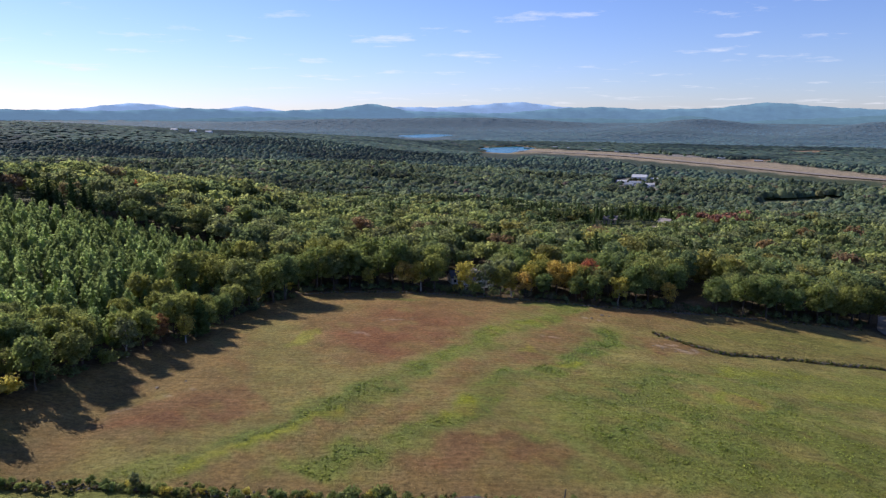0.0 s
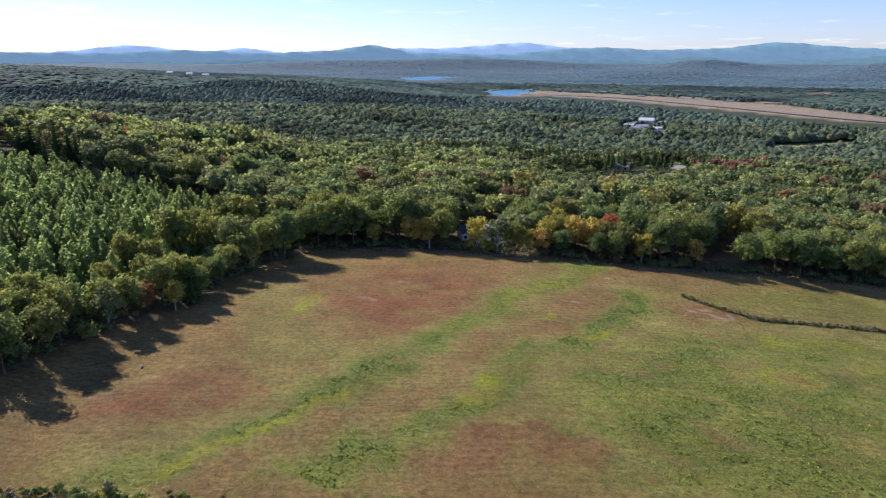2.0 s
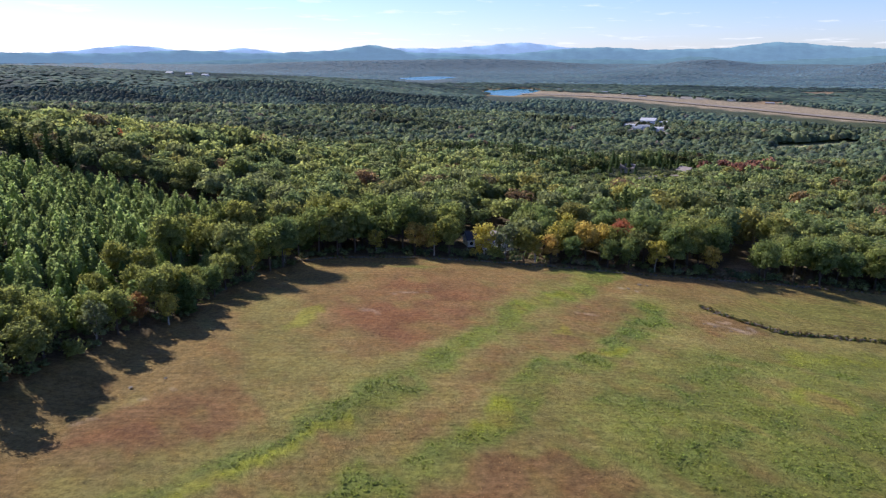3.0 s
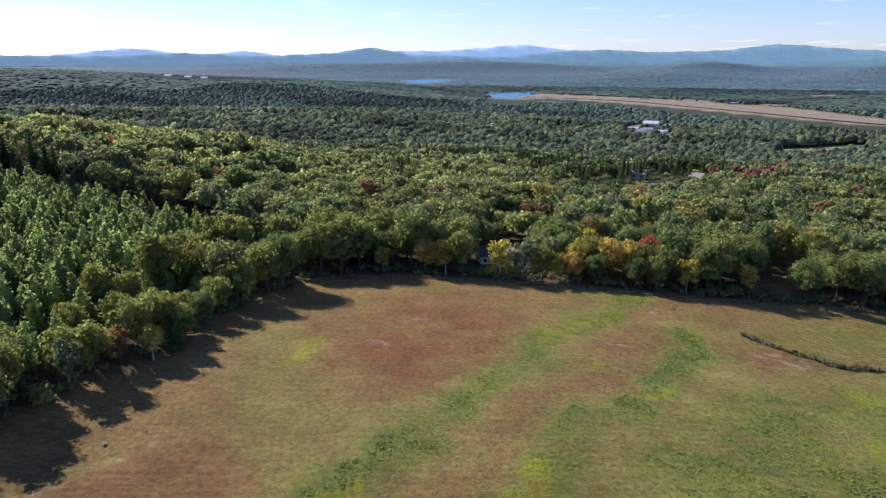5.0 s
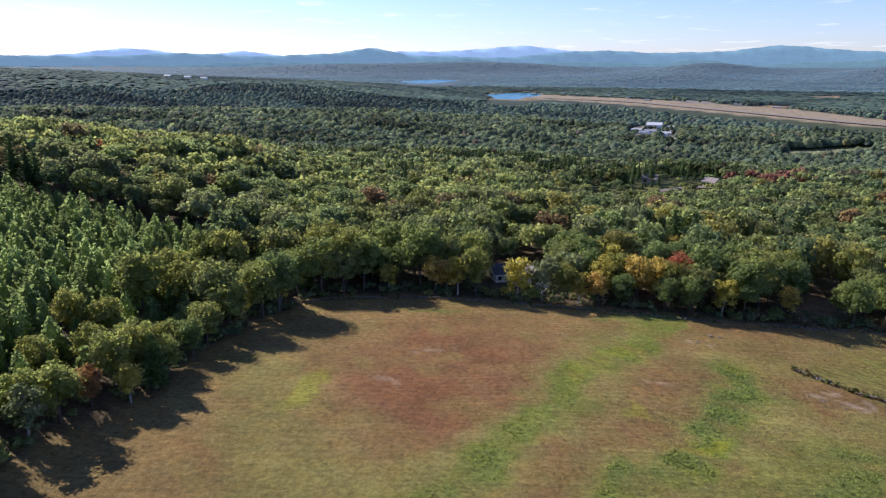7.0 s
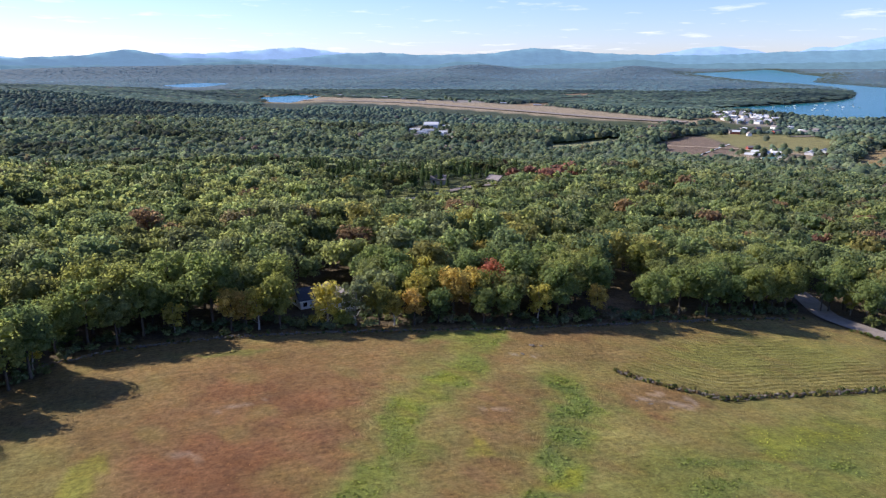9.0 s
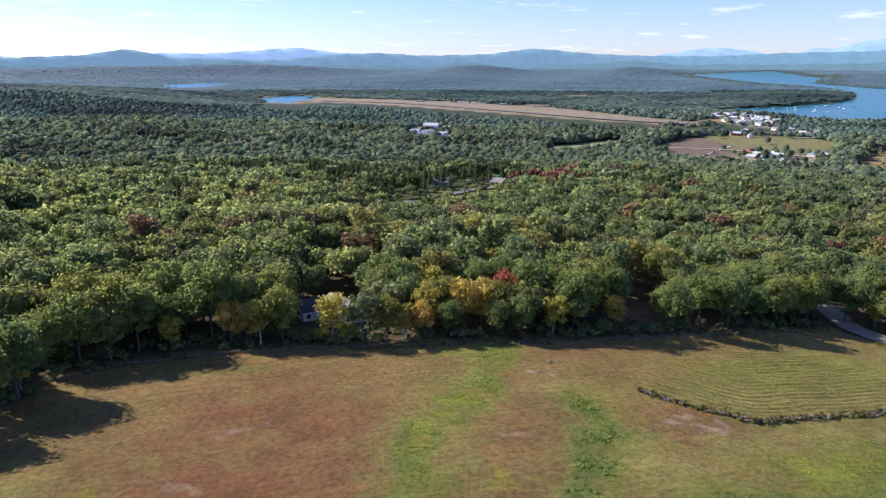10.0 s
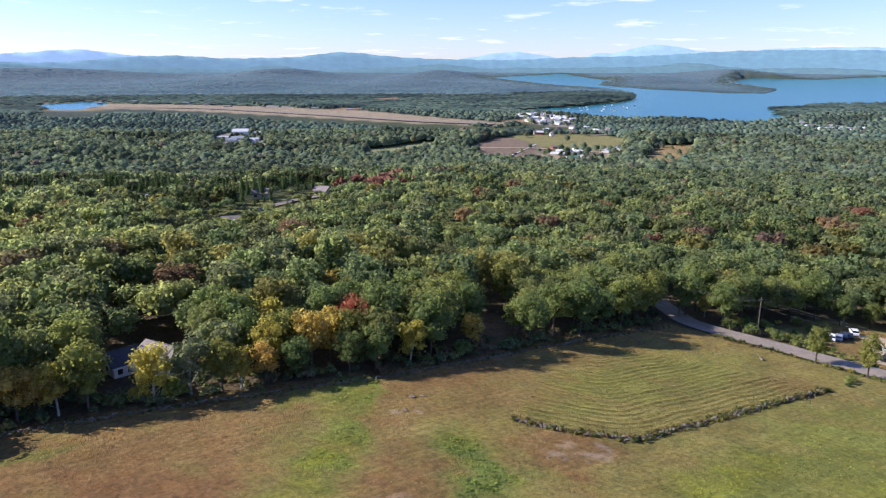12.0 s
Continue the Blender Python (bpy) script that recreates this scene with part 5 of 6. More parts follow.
join_trees("wall_weeds", "weeds and brambles grown along walls and road verge", BRIER, x, y, rng.uniform(0.5, 1.15, len(x)), weeds, rng.integers(0, 4, len(x)), M["brush"], 0.1)

# boulder and pale outcrops in the meadow
for x, y, s in ((124.2, 173.6, 0.55), (44.5, 188.2, 0.5), (46.2, 187.6, 0.35), (40.6, 184.2, 0.4), (52, 158.6, 0.4), (54.5, 156.4, 0.35), (50.4, 160.2, 0.3), (-53, 122, 0.35), (-49, 125.6, 0.3)):
    ob = new("boulder", STONES[int(rng.integers(0, 9))])
    ob.matrix_world = pose(x, y, float(ground_z(x, y)) + 0.12, 0, 0, rng.uniform(0, 360)) @ Matrix.Diagonal((s * 1.5, s, s * 0.7, 1))
    tagged(ob, "pale grey boulder lying in the meadow grass", "boulder", "boulders in the meadow")

# ---- the house in the trees ----
def gable_house(m, label, w, d, wall_h, rise, wall_mat, roof_mat, windows=(), door=None, over=0.35, category="house", name="house"):
    """A gabled house: w across the gable, d along the ridge (local y), with its parts."""
    h = thing(name, m, label, category)
    half = w / 2
    part("wall", mesh_of("wall", wall_mat, lambda bm: prism(bm, [(-half, -1.0), (half, -1.0), (half, wall_h), (0, wall_h + rise), (-half, wall_h)], -d / 2, d / 2)), h)
    run = half + over
    drop = wall_h - rise * over / half

    def slope(bm, s):
        t = 0.16
        prism(bm, [(0, wall_h + rise + 0.02), (s * run, drop + 0.02), (s * run, drop + t + 0.02), (0, wall_h + rise + t + 0.04)], -d / 2 - over, d / 2 + over)
    for s in (-1, 1):
        part("roof", mesh_of("roof", roof_mat, lambda bm: slope(bm, s)), h)
        part("fascia", mesh_of("fascia", M["trim"], lambda bm: box(bm, s * (run + 0.03), 0, drop + 0.06, 0.06, d + 2 * over, 0.2)), h)
    for side, pos, z, ww, hh in windows:       # side: "e", "w" long walls; "s", "n" gables
        e = 0.05
        win = new("window")
        win.parent = h
        if side in "ew":
            sx = half + e if side == "e" else -half - e
            frame_box, pane_box = (sx, pos, z, 0.1, ww + 0.2, hh + 0.2), (sx + (0.04 if side == "e" else -0.04), pos, z, 0.06, ww, hh)
        else:
            sy = d / 2 + e if side == "n" else -d / 2 - e
            frame_box, pane_box = (pos, sy, z, ww + 0.2, 0.1, hh + 0.2), (pos, sy + (0.04 if side == "n" else -0.04), z, ww, 0.06, hh)
        part("window_frame", mesh_of("window_frame", M["trim"], lambda bm: box(bm, *frame_box)), win)
        part("pane", mesh_of("pane", M["glass"], lambda bm: box(bm, *pane_box)), win)
    return h


HX, HY = 11.4, 222.6
hz = float(ground_z(HX, HY))
home = gable_house(pose(HX, HY, hz, 0, 0, 24), "white clapboard house with a sunlit grey-brown shingle roof among trees", 6.8, 9.0, 2.9, 2.0, M["white_wall"], M["grey_roof"],
                   (("w", -2.5, 1.7, 1.1, 1.2), ("w", 0.2, 1.7, 1.5, 1.3), ("w", 2.6, 1.7, 1.0, 1.2), ("s", -1.6, 1.7, 1.0, 1.2), ("s", 1.6, 1.7, 1.0, 1.2), ("s", 0.0, 4.0, 0.8, 0.7)))
part("chimney", mesh_of("chimney", M["stone"], lambda bm: (box(bm, 2.3, -2.9, 3.7, 0.6, 0.6, 1.5), box(bm, 2.3, -2.9, 4.5, 0.74, 0.74, 0.12))), home)
part("vent_pipe", mesh_of("vent_pipe", M["trim"], lambda bm: box(bm, -1.4, 0.8, 4.0, 0.12, 0.12, 0.7)), home)
porch = new("deck")
porch.parent = home
part("platform", mesh_of("platform", M["deck"], lambda bm: (box(bm, -4.1, 2.0, 1.1, 2.2, 4.0, 0.2), [box(bm, x, y, 0.2, 0.16, 0.16, 1.9) for x in (-5.0, -3.6) for y in (0.2, 3.8)])), porch)
part("railing", mesh_of("railing", M["trim"], lambda bm: (box(bm, -5.15, 2.0, 2.15, 0.08, 4.0, 0.1), box(bm, -4.1, 0.05, 2.15, 2.1, 0.08, 0.1), [box(bm, -5.15, 0.1 + 0.27 * k, 1.65, 0.06, 0.06, 1.0) for k in range(15)], [box(bm, -5.0 + 0.3 * k, 0.05, 1.65, 0.06, 0.06, 1.0) for k in range(7)])), porch)
part("steps", mesh_of("steps", M["trim"], lambda bm: [box(bm, -4.6, -0.15 - 0.28 * k, 1.0 - 0.18 * k, 1.1, 0.3, 0.08) for k in range(6)]), porch)
gx, gy = 5.0, 226.4
garage = gable_house(pose(gx, gy, float(ground_z(gx, gy)), 0, 0, -78), "white garage wing with a dark shingle roof beside the house", 6.0, 5.6, 2.3, 1.9, M["white_wall"], M["dark_roof"],
                     (("e", -1.7, 1.3, 0.9, 1.0), ("e", 0.1, 1.3, 0.9, 1.0), ("s", 0, 1.3, 1.0, 1.0)), category="garage", name="garage")
part("door", mesh_of("door", M["trim"], lambda bm: box(bm, 3.04, 1.9, 0.95, 0.08, 0.95, 1.95)), garage)
box_shed = thing("propane_tank", pose(19.4, 231.4, float(ground_z(19.4, 231.4)) + 0.1, 0, 0, 20), "small grey fuel tank beside the house", "fuel tank")
part("tank", mesh_of("tank", M["paint_silver"], lambda bm: bmesh.ops.create_cone(bm, cap_ends=True, segments=16, radius1=0.5, radius2=0.5, depth=1.8, matrix=Matrix.Translation((0, 0, 0.75)) @ Matrix.Rotation(radians(90), 4, "Y"))), box_shed)
part("cradle", mesh_of("cradle", M["post"], lambda bm: [box(bm, x, 0, 0.15, 0.12, 0.8, 0.4) for x in (-0.6, 0.6)]), box_shed)

# ---- the barn garage and the cars by the road ----
def lot_sheet():
    gx, gy = np.meshgrid(np.arange(134, 194, 1.5), np.arange(138, 188, 1.5))
    i = np.arange(gx.size).reshape(gx.shape)
    q = np.stack([i[:-1, :-1], i[:-1, 1:], i[1:, 1:], i[1:, :-1]], -1).reshape(-1, 4)
    bare = [(144.5, 150), (147, 156), (151, 163), (160, 168), (168, 172), (177, 181), (188, 172), (186, 156), (172, 142), (150, 142), (142, 147)]
    keep = (inside(gx, gy, bare) + 1.2 * wobble(gx, gy, 4.0)).ravel()[q].min(1) > 0
    return raw_mesh("lot", np.c_[gx.ravel(), gy.ravel(), (ground_z(gx, gy) + 0.12 + 0.1 * (inside(gx, gy, bare) > 4)).ravel()], q[keep], M["sand"], True)


lot = new("lot", lot_sheet())
tagged(lot, "bare sandy parking lot beside the road", "parking lot", kind="structure")

bx, by = 157.6, 150.6
barn = thing("barn", pose(bx, by, float(ground_z(bx, by)) + 0.1, 0, 0, -45), "small white gambrel barn with a dark roof and garage doors", "barn")
GAMBREL = [(-3.3, -0.8), (3.3, -0.8), (3.3, 2.5), (2.35, 4.1), (0, 5.1), (-2.35, 4.1), (-3.3, 2.5)]
# gable faces local -x
part("wall", mesh_of("wall", M["white_wall"], lambda bm: prism(bm, GAMBREL, -4.6, 4.6, "x")), barn)
for s in (-1, 1):
    for (u0, w0), (u1, w1) in (((3.6, 2.15), (2.35, 4.1)), ((2.42, 4.08), (0, 5.12))):
        part("roof", mesh_of("roof", M["dark_roof"], lambda bm: prism(bm, [(s * u0, w0 + 0.03), (s * u1, w1 + 0.03), (s * u1, w1 + 0.2), (s * u0, w0 + 0.2)], -4.95, 4.95, "x")), barn)
for y in (-1.55, 1.55):
    d = part("garage_door", mesh_of("garage_door", M["trim"], lambda bm: box(bm, -4.64, y, 1.05, 0.1, 2.4, 2.2)), barn)
    part("pane", mesh_of("pane", M["glass"], lambda bm: [box(bm, -4.71, y + k * 0.55, 1.75, 0.05, 0.42, 0.35) for k in (-1.5, -0.5, 0.5, 1.5)]), d)
part("loft_window", mesh_of("loft_window", M["glass"], lambda bm: box(bm, -4.64, 0, 3.6, 0.1, 0.8, 0.9)), barn)
part("eave_board", mesh_of("eave_board", M["trim"], lambda bm: [box(bm, 0, s * 3.42, 2.3, 9.4, 0.12, 0.2) for s in (-1, 1)]), barn)

CAR_FORMS = {   # side outline of body, of cabin glass, wheel places and radius, half width
    "suv": ([(-2.3, 0.35), (2.3, 0.35), (2.35, 0.75), (2.2, 1.0), (1.25, 1.08), (0.75, 1.12), (-2.2, 1.12), (-2.35, 0.8)], [(-2.1, 1.1), (0.95, 1.1), (0.3, 1.72), (-1.8, 1.75)], (1.45, -1.4), 0.36, 0.92),
    "sedan": ([(-2.25, 0.3), (2.25, 0.3), (2.28, 0.65), (2.1, 0.85), (1.1, 0.95), (-1.5, 0.98), (-2.2, 0.92), (-2.3, 0.6)], [(-1.55, 0.95), (1.05, 0.93), (0.35, 1.42), (-0.9, 1.45)], (1.4, -1.35), 0.33, 0.88),
    "pickup": ([(-2.8, 0.45), (2.75, 0.45), (2.8, 0.9), (2.65, 1.12), (1.35, 1.2), (0.9, 1.22), (-0.6, 1.22), (-2.75, 1.2), (-2.85, 0.8)], [(-0.75, 1.2), (1.15, 1.2), (0.6, 1.82), (-0.6, 1.85)], (1.75, -1.7), 0.4, 0.97),
}


def car(form, paint, x, y, turn, label):
    body, cab, axles, wr, half = CAR_FORMS[form]
    c = thing("pickup_truck" if form == "pickup" else "car", pose(x, y, float(ground_z(x, y)) + 0.24, 0, 0, turn) @ Matrix.Scale(0.86, 4), label, "pickup truck" if form == "pickup" else "car", "vehicles in the lot")
    part("body", mesh_of("body", M[paint], lambda bm: prism(bm, body, -half, half)), c)
    part("windows", mesh_of("windows", M["glass"], lambda bm: prism(bm, cab, -half * 0.86, half * 0.86)), c)
    top = [(u, w) for u, w in cab[2:]]
    part("cab_roof", mesh_of("cab_roof", M[paint], lambda bm: prism(bm, [(top[0][0] + 0.08, top[0][1] - 0.03), (top[1][0] - 0.05, top[1][1] - 0.03), (top[1][0], top[1][1] + 0.05), (top[0][0], top[0][1] + 0.05)], -half * 0.88, half * 0.88)), c)
    for u in axles:
        for s in (-1, 1):
            wheel = new("wheel")
            wheel.parent = c
            part("tyre", mesh_of("tyre", M["tyre"], lambda bm: disc(bm, u, s * (half - 0.1), wr - 0.1, wr, 0.24)), wheel)
            part("rim", mesh_of("rim", M["rim"], lambda bm: disc(bm, u, s * (half + 0.03), wr - 0.1, wr * 0.6, 0.03, 10)), wheel)
    for s in (-1, 1):
        part("headlight", mesh_of("headlight", M["lamp_glass"], lambda bm: box(bm, body[2][0] - 0.03, s * half * 0.72, body[2][1], 0.1, 0.34, 0.16)), c)
    if form == "pickup":
        part("cargo_bed", mesh_of("cargo_bed", M["tyre"], lambda bm: box(bm, -1.8, 0, 1.21, 1.8, 1.5, 0.06)), c)
    return c


car("pickup", "paint_black", 156.0, 162.2, -12, "black pickup truck parked on the sandy lot")
car("pickup", "paint_blue", 155.7, 159.6, -18, "dark blue pickup truck parked on the sandy lot")
car("suv", "paint_black", 155.3, 156.9, -15, "black sport utility car near the barn")
car("suv", "paint_white", 150.8, 153.8, -5, "white car standing before the barn doors")
car("pickup", "paint_silver", 168.0, 166.2, -22, "silver pickup truck alone on the sandy lot")
car("sedan", "paint_black", 160.2, 179.6, 24, "black saloon car parked in the grass row")
car("suv", "paint_white", 163.0, 178.6, 27, "white car parked in the grass row")
car("suv", "paint_silver", 165.4, 178.0, 25, "silver car parked in the grass row")
car("suv", "paint_blue", 169.6, 178.8, 26, "dark blue car parked in the grass row")
car("sedan", "paint_blue", 172.2, 178.6, 28, "dark saloon car parked in the grass row")
car("suv", "paint_white", 177.2, 180.0, 40, "white car at the end of the grass row")
stack = thing("timber_stack", pose(176, 169, float(ground_z(176, 169)) + 0.15, 0, 0, -20), "stack of yellow sawn timber at the lot's edge", "timber stack")
for k in range(4):
    part("layer", mesh_of("layer", M["timber"], lambda bm: [box(bm, 0.15 * k, -0.9 + 0.32 * j, 0.12 + 0.2 * k, 5.2 - 0.3 * k, 0.28, 0.18) for j in range(7)]), stack)
bin_ = thing("rubbish_bin", pose(160.6, 156.4, float(ground_z(160.6, 156.4)) + 0.15), "dark rubbish container beside the barn", "bin")
part("box", mesh_of("box", M["paint_blue"], lambda bm: box(bm, 0, 0, 0.6, 1.6, 1.2, 1.2)), bin_)
part("lid", mesh_of("lid", M["tyre"], lambda bm: box(bm, 0, 0, 1.24, 1.7, 1.3, 0.08)), bin_)

# overhead line along the road
def utility_pole(x, y):
    p = thing("utility_pole", pose(x, y, float(ground_z(x, y)) - 0.4), "weathered wooden utility pole beside the road", "utility pole", "utility poles")
    part("shaft", mesh_of("shaft", M["post"], lambda bm: bmesh.ops.create_cone(bm, cap_ends=True, segments=10, radius1=0.17, radius2=0.11, depth=10.4, matrix=Matrix.Translation((0, 0, 5.2)))), p)
    part("crossarm", mesh_of("crossarm", M["post"], lambda bm: box(bm, 0, 0, 9.7, 2.2, 0.12, 0.14)), p)
    return Vector((x, y, float(ground_z(x, y)) + 9.3))


poles = [utility_pole(137.5, 206), utility_pole(143.5, 187), utility_pole(146, 138), utility_pole(160, 104)]
for a, b in zip(poles, poles[1:]):
    for side, low in ((-0.9, 0.0), (0.9, 0.0), (0.0, -1.6)):
        curve = bpy.data.curves.new("cable", "CURVE")
        curve.dimensions, curve.bevel_depth, curve.bevel_resolution = "3D", 0.014, 1
        sp = curve.splines.new("POLY")
        sp.points.add(12)
        for k in range(13):
            q = a.lerp(b, k / 12)
            sp.points[k].co = (q.x + side, q.y, q.z + low - 1.1 * 4 * (k / 12) * (1 - k / 12), 1)
        curve.materials.append(M["wire"])
        tagged(new("cable", curve), "thin overhead cable sagging between roadside poles", "cable", "overhead cables")


# ---- buildings in the valley ----
def far_building(x, y, w, d, h, rise, turn, wall_mat, roof_mat, label, category="house", group="", rows=1, k=1.0):
    """A building far off: walls, two roof slopes, rows of windows."""
    z = float(ground_z(x, y))
    m = pose(x, y, z, 0, 0, turn) @ Matrix.Scale(k, 4)
    b = thing("building" if category != "house" else "house", m, label, category, group)
    half = w / 2
    part("wall", mesh_of("wall", M[wall_mat], lambda bm: prism(bm, [(-half, -3.0), (half, -3.0), (half, h), (0, h + rise), (-half, h)], -d / 2, d / 2)), b)
    for s in (-1, 1):
        part("roof", mesh_of("roof", M[roof_mat], lambda bm: prism(bm, [(0, h + rise + 0.05), (s * (half + 0.6), h - 0.3), (s * (half + 0.6), h + 0.15), (0, h + rise + 0.5)], -d / 2 - 0.6, d / 2 + 0.6)), b)
    for s in (-1, 1):
        for j in range(rows):
            n = max(2, int(d / 5))
            for i in range(n):
                part("window", mesh_of("window", M["glass"], lambda bm: box(bm, s * (half + 0.05), -d / 2 + (i + 0.5) * d / n, 1.8 + 3.0 * j, 0.2, 1.6, 1.5)), b)
    return b


def shrink_at(x, y):
    return float((EYE_Z - valley_floor(math.hypot(x - CX, y - CY))) / 150.0)


HALL = "long white hall among the valley woods"
for x, y, w, d, h, rise, turn, roof in ((456, 1600, 34, 46, 9, 7, 62, "pale_roof"), (398, 1535, 16, 30, 6, 3, 70, "pale_roof"), (402, 1488, 18, 26, 6, 3, 60, "blue_grey_roof"), (421, 1446, 18, 34, 6, 3, 75, "pale_roof"), (424, 1516, 22, 40, 6, 3, 65, "blue_grey_roof"), (488, 1590, 14, 30, 5, 2, 70, "pale_roof"), (444, 1480, 16, 26, 6, 3, 70, "pale_roof")):
    far_building(x, y, w, d, h, rise, turn, "white_wall", roof, HALL, "hall", "halls in the valley", 1, 0.72)
for i, (x, y, w, d, roof, wall) in enumerate(((841, 1003, 14, 40, "pale_roof", "white_wall"), (872, 1062, 12, 18, "grey_roof", "red_wall"), (916, 974, 18, 44, "pale_roof", "white_wall"), (806, 980, 14, 36, "pale_roof", "tan_wall"), (792, 932, 16, 30, "green_roof", "tan_wall"), (832, 948, 14, 26, "green_roof", "white_wall"),
                                                (770, 905, 12, 30, "pale_roof", "white_wall"), (750, 885, 12, 24, "grey_roof", "white_wall"), (955, 985, 16, 30, "blue_grey_roof", "white_wall"), (860, 985, 12, 22, "pale_roof", "white_wall"), (880, 1015, 12, 16, "grey_roof", "white_wall"), (740, 868, 14, 20, "pale_roof", "white_wall"))):
    far_building(x, y, w, d, 5, 3.5, 30 + 47 * (i % 3), wall, roof, "farm building with a long low roof beside fields", "farm building", "farm buildings", 1, 0.72)
q = np.random.default_rng(77)
made = 0
while made < 62:
    x, y = q.uniform(1090, 1280), q.uniform(1320, 1590)
    if inside(np.array([x]), np.array([y]), TOWN_LAND)[0] < 2:
        continue
    made += 1
    far_building(x, y, q.uniform(9, 17), q.uniform(12, 30), q.uniform(5, 8), q.uniform(2, 4), q.uniform(0, 180), str(q.choice(["white_wall", "white_wall", "tan_wall"])), str(q.choice(["pale_roof", "pale_roof", "blue_grey_roof", "grey_roof"])), "pale town building by the lake shore", "town building", "town by the lake", 1, 0.85)
for i in range(20):
    x, y = 1545 + 75 * q.random(), 880 + 140 * q.random()
    far_building(x, y, 9, q.uniform(14, 26), 5, 2.5, q.uniform(0, 180), "white_wall", str(q.choice(["pale_roof", "grey_roof", "blue_grey_roof"])), "low pale building near the lake's wooded point", "town building", "shore buildings", 1, 0.8)
for i in range(16):
    x, y = 1000 + 190 * q.random(), 1180 + 130 * q.random()
    far_building(x, y, 8, q.uniform(10, 18), 5, 3, q.uniform(0, 180), str(q.choice(["white_wall", "tan_wall", "red_wall"])), str(q.choice(["grey_roof", "pale_roof"])), "house along the valley road", "house", "valley houses")
for x, y, d in ((400, 2480, 40), (445, 2425, 46), (520, 2335, 50), (596, 2165, 46), (878, 1935, 44), (806, 2015, 40), (300, 2465, 34), (560, 2240, 30)):
    far_building(x, y, 18, d, 5, 2, 55, "tan_wall", "blue_grey_roof", "pale hangar beside the runway", "hangar", "hangars", 1, 0.62 * shrink_at(x, y))
for x, y in ((-842, 2222), (-782, 2222), (-730, 2213)):
    far_building(x, y, 12, 26, 7, 4, 80, "white_wall", "pale_roof", "white house alone on the wooded hilltop", "house", "hilltop houses", 1, 0.8)
for x, y, turn, roof in ((119, 485, 60, "grey_roof"), (83, 421, 70, "grey_roof"), (157, 483, 30, "grey_roof"), (64, 568, 80, "blue_grey_roof"), (76, 566, 60, "blue_grey_roof")):
    far_building(x, y, 6.5, 9, 3.2, 2.2, turn, "tan_wall", roof, "pale house along the wooded lane", "house", "lane houses", 1)

# runway: pavement, edge strip
RUNWAY = [(250, 2330), (546, 2105), (755, 1835), (916, 1600), (1040, 1465)]
tagged(ribbon("runway", RUNWAY, 34, M["asphalt"], 1.2, 20.0), "long grey airfield runway in pale dry grass", "runway", kind="structure")
tagged(ribbon("farm_track", [(760, 1150), (850, 1080), (880, 1010), (900, 960)], 9, M["sand"], 0.8, 12.0), "pale dirt track between farm fields", "track", kind="structure")
tagged(ribbon("highway", [(1080, 1190), (1180, 1160), (1330, 1080), (1480, 1010), (1620, 930)], 14, M["asphalt"], 1.2, 20.0), "pale main road across the valley", "road", kind="structure")

# crop rows under plastic on the dark field
for i in range(5):
    x, y = 720 + 30 * i, 1010 + 22 * i
    ob = ribbon("crop_cover", [(x, y), (x + 46, y + 34)], 3.0, M["pale_roof"], 0.9, 10.0)
    tagged(ob, "long white crop cover on a dark field", "crop cover", "crop covers")

# boats moored off the town
for i in range(18):
    x, y = 1420 + 260 * q.random(), 1480 + 180 * q.random()
    if shore(np.array([x]), np.array([y]))[0] < 12:
        continue
    z = float(valley_floor(math.hypot(x - CX, y - CY)))
    b = thing("boat", pose(x, y, z, 0, 0, q.uniform(0, 360)) @ Matrix.Scale(0.8, 4), "white boat moored on the lake", "boat", "moored boats")
    part("hull", mesh_of("hull", M["trim"], lambda bm: prism(bm, [(-4.5, 0.0), (3.4, -0.1), (5.2, 1.3), (-4.6, 1.1)], -1.4, 1.4)), b)
    part("cabin", mesh_of("cabin", M["glass"], lambda bm: prism(bm, [(-2.2, 1.0), (1.6, 1.0), (0.7, 2.3), (-1.9, 2.3)], -1.0, 1.0)), b)

# ---- grass and weeds standing above the meadow ----
def tufts():
    n = 84000
    x, y = rng.uniform(-72, 128, n * 2), 84 + 120 * rng.random(n * 2) ** 1.15
    ok = inside(x, y, MEADOW) > 1
    x, y = x[ok][:n], y[ok][:n]
    col = soil_colours(x, y)
    lush = np.clip((col[:, 1] - col[:, 0]) * 22, 0, 1)
    keep = rng.random(len(x)) < (0.22 + 0.78 * lush) * (0.45 + 0.55 * (wobble(x, y, 1.3, 5.0) > 0))
    x, y, col, lush = x[keep], y[keep], col[keep], lush[keep]
    z = ground_z(x, y) + 0.25 * wobble(x, y, 7.0)
    v, q = sprays(rng, np.c_[x, y, z + 0.08 + 0.14 * lush], np.tile((0.0, 0.0, 0.8), (len(x), 1)), 0.36, 0.3)
    v = v.reshape(-1, 4, 3)
    mid = v.mean(1, keepdims=True)
    v = (mid + (v - mid) * (0.6 + 0.8 * lush)[:, None, None]).reshape(-1, 3)
    tone = np.repeat(col * rng.uniform(0.95, 1.6, (len(x), 1)), 4, axis=0)
    ob = new("grass", raw_mesh("grass", v, q, M["tuft"], False, tone))
    tagged(ob, "tufts of grass and weeds standing in the meadow", "grass", kind="stuff")


tufts()


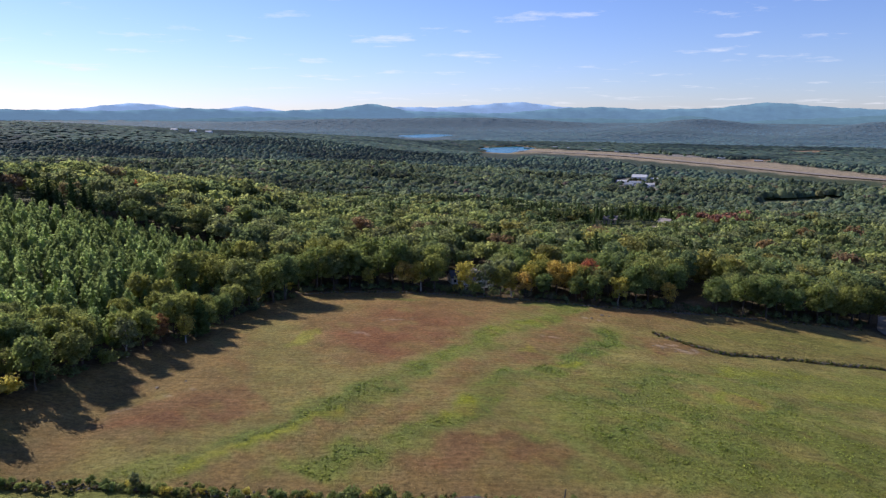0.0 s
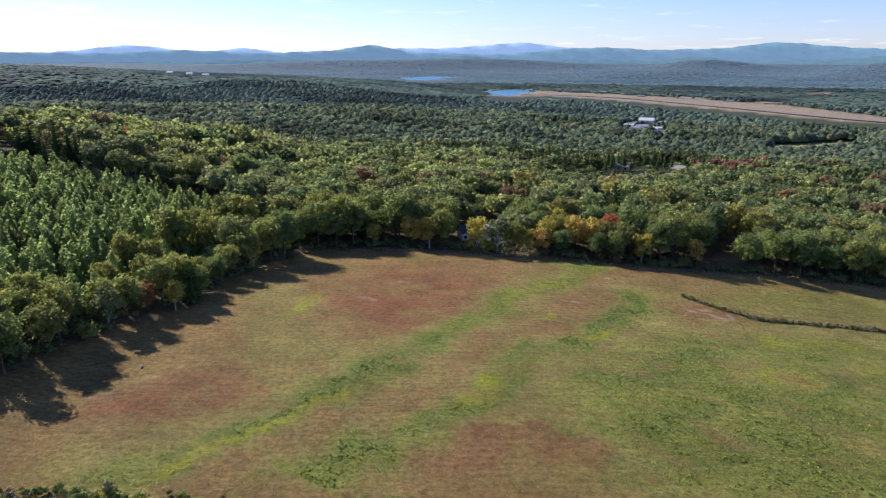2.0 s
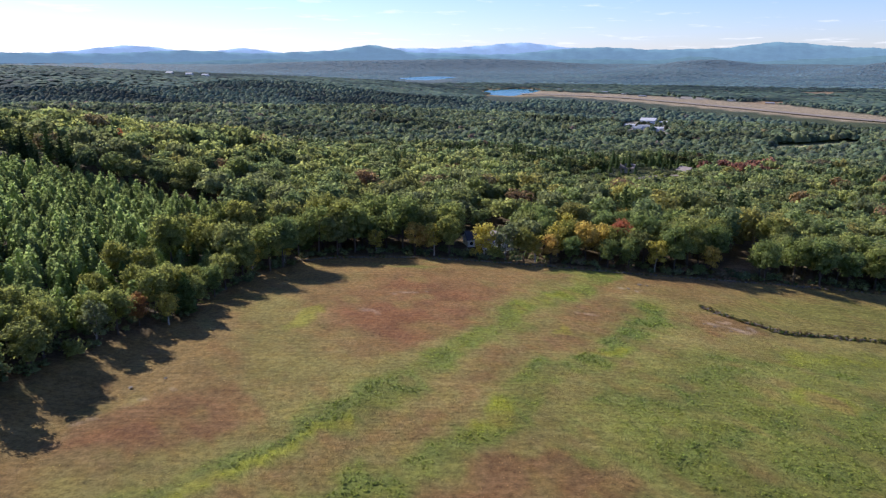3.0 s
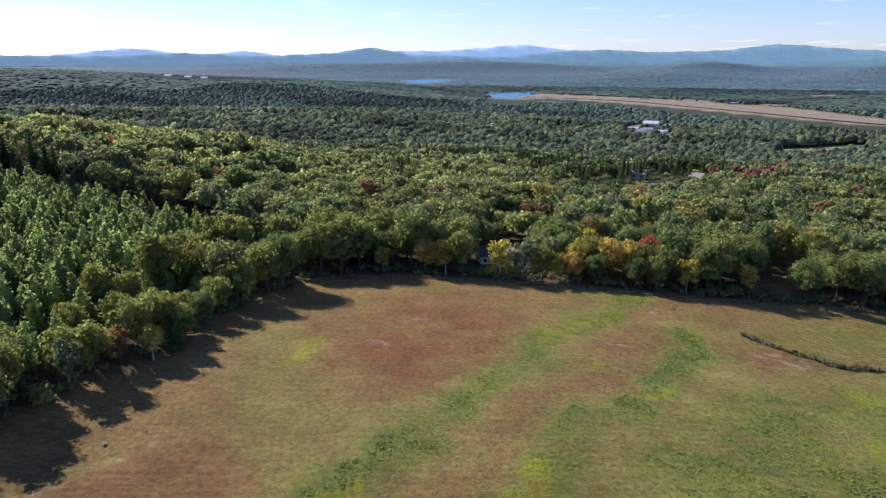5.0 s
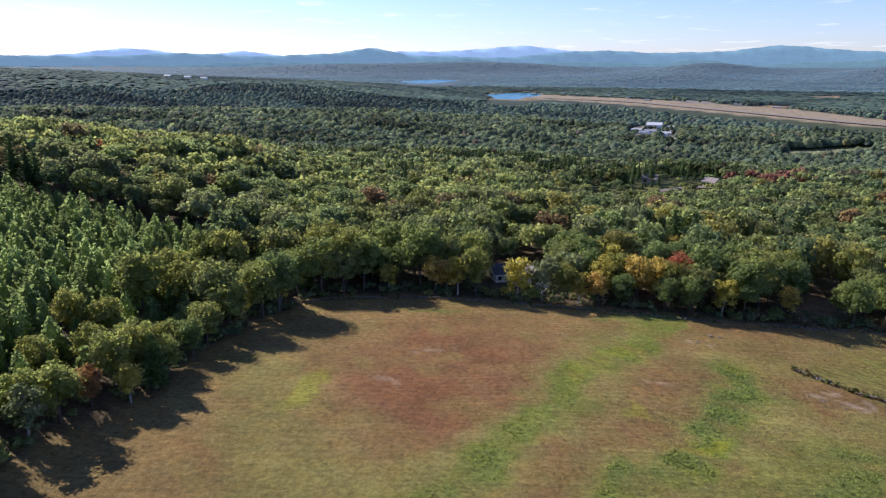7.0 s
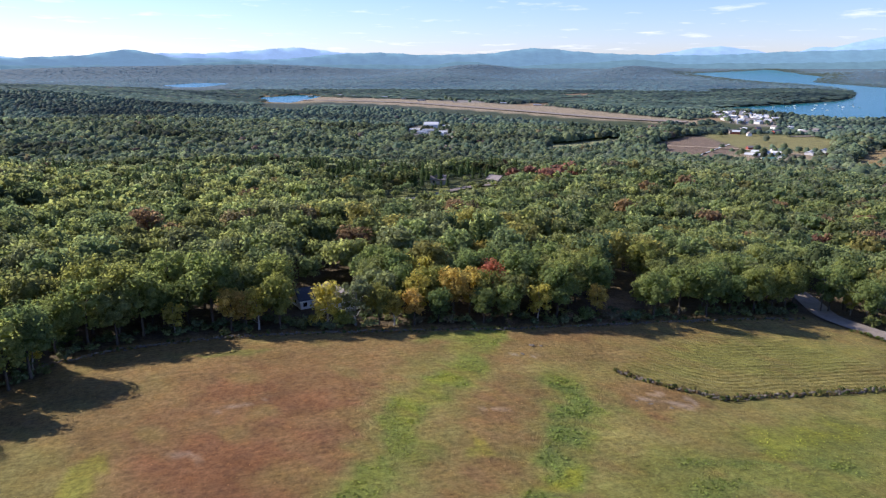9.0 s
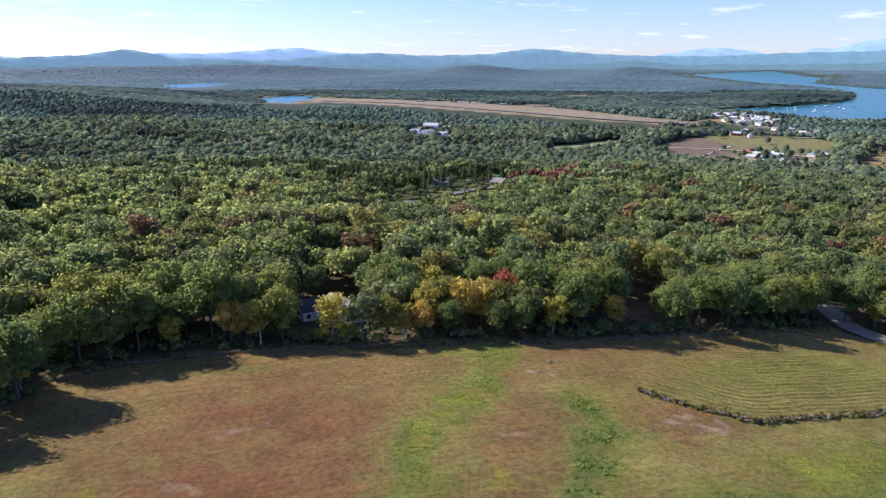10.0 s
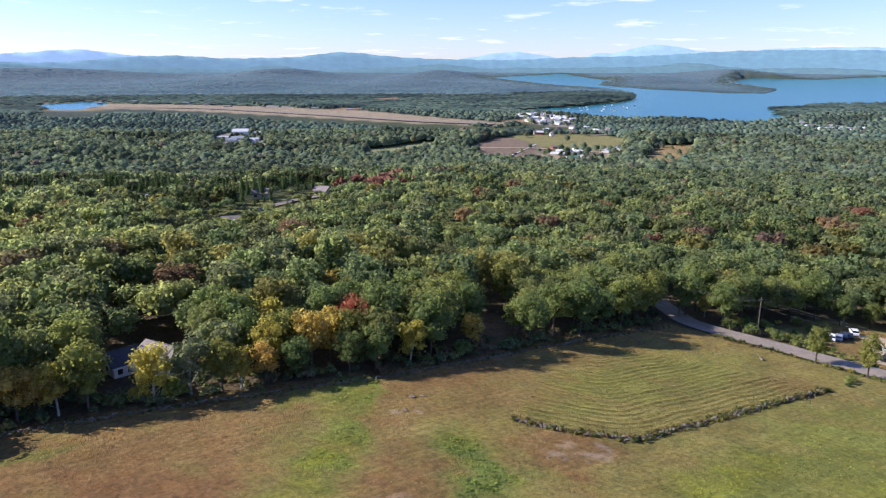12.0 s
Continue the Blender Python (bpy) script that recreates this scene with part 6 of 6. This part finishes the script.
# ---- rows of cut grass lying in the walled corner of the meadow ----
def mown_rows():
    """Low loose ridges that follow the wall round its bend, one inside the other."""
    vs, fs, ts, n = [], [], [], 0
    cx, cy = 96.0, 200.0
    for k in range(1, 28):
        s = 1 - 0.035 * k
        line = [(cx + (x - cx) * s, cy + (y - cy) * s) for x, y in WALL_LINE]
        pts = []
        for (ax, ay), (bx, by) in zip(line, line[1:]):
            m = max(2, int(math.hypot(bx - ax, by - ay) / 0.8))
            pts += [(ax + (bx - ax) * q / m, ay + (by - ay) * q / m) for q in range(m)]
        p = np.array(pts)
        for _ in range(10):
            p[1:-1] = 0.25 * p[:-2] + 0.5 * p[1:-1] + 0.25 * p[2:]
        p = p + np.c_[0.35 * wobble(p[:, 0], p[:, 1], 4.0), 0.35 * wobble(p[:, 0], p[:, 1], 4.0, 3.0)] + rng.normal(0, 0.07, p.shape)
        d = np.gradient(p, axis=0)
        d /= np.linalg.norm(d, axis=1, keepdims=True) + 1e-9
        side = np.c_[-d[:, 1], d[:, 0]]
        thick = np.clip(rng.uniform(0.3, 1.0, len(p)) + 0.5 * wobble(p[:, 0], p[:, 1], 6.0, k), 0.05, 1.2)[:, None]
        cols = []
        for off, up in ((-0.6, -0.03), (0.0, 0.09), (0.6, -0.03)):
            c = p + side * off * (0.6 + 0.4 * thick)
            cols.append(np.c_[c, ground_z(c[:, 0], c[:, 1]) + 0.25 * wobble(c[:, 0], c[:, 1], 7.0) + (up * thick[:, 0] if up > 0 else up)])
        i = np.arange(len(p) * 3).reshape(-1, 3) + n
        vs.append(np.stack(cols, 1).reshape(-1, 3))
        fs.append(np.stack([i[:-1, :-1], i[1:, :-1], i[1:, 1:], i[:-1, 1:]], -1).reshape(-1, 4))
        ts.append(np.repeat(soil_colours(p[:, 0], p[:, 1]) * rng.uniform(1.0, 1.35, (len(p), 1)), 3, axis=0))
        n += len(p) * 3
    ob = new("mown_rows", raw_mesh("mown_rows", np.concatenate(vs), np.concatenate(fs), M["tuft"], False, np.concatenate(ts)))
    tagged(ob, "curved rows of cut grass in the walled corner of the meadow", "cut grass", kind="stuff")


mown_rows()
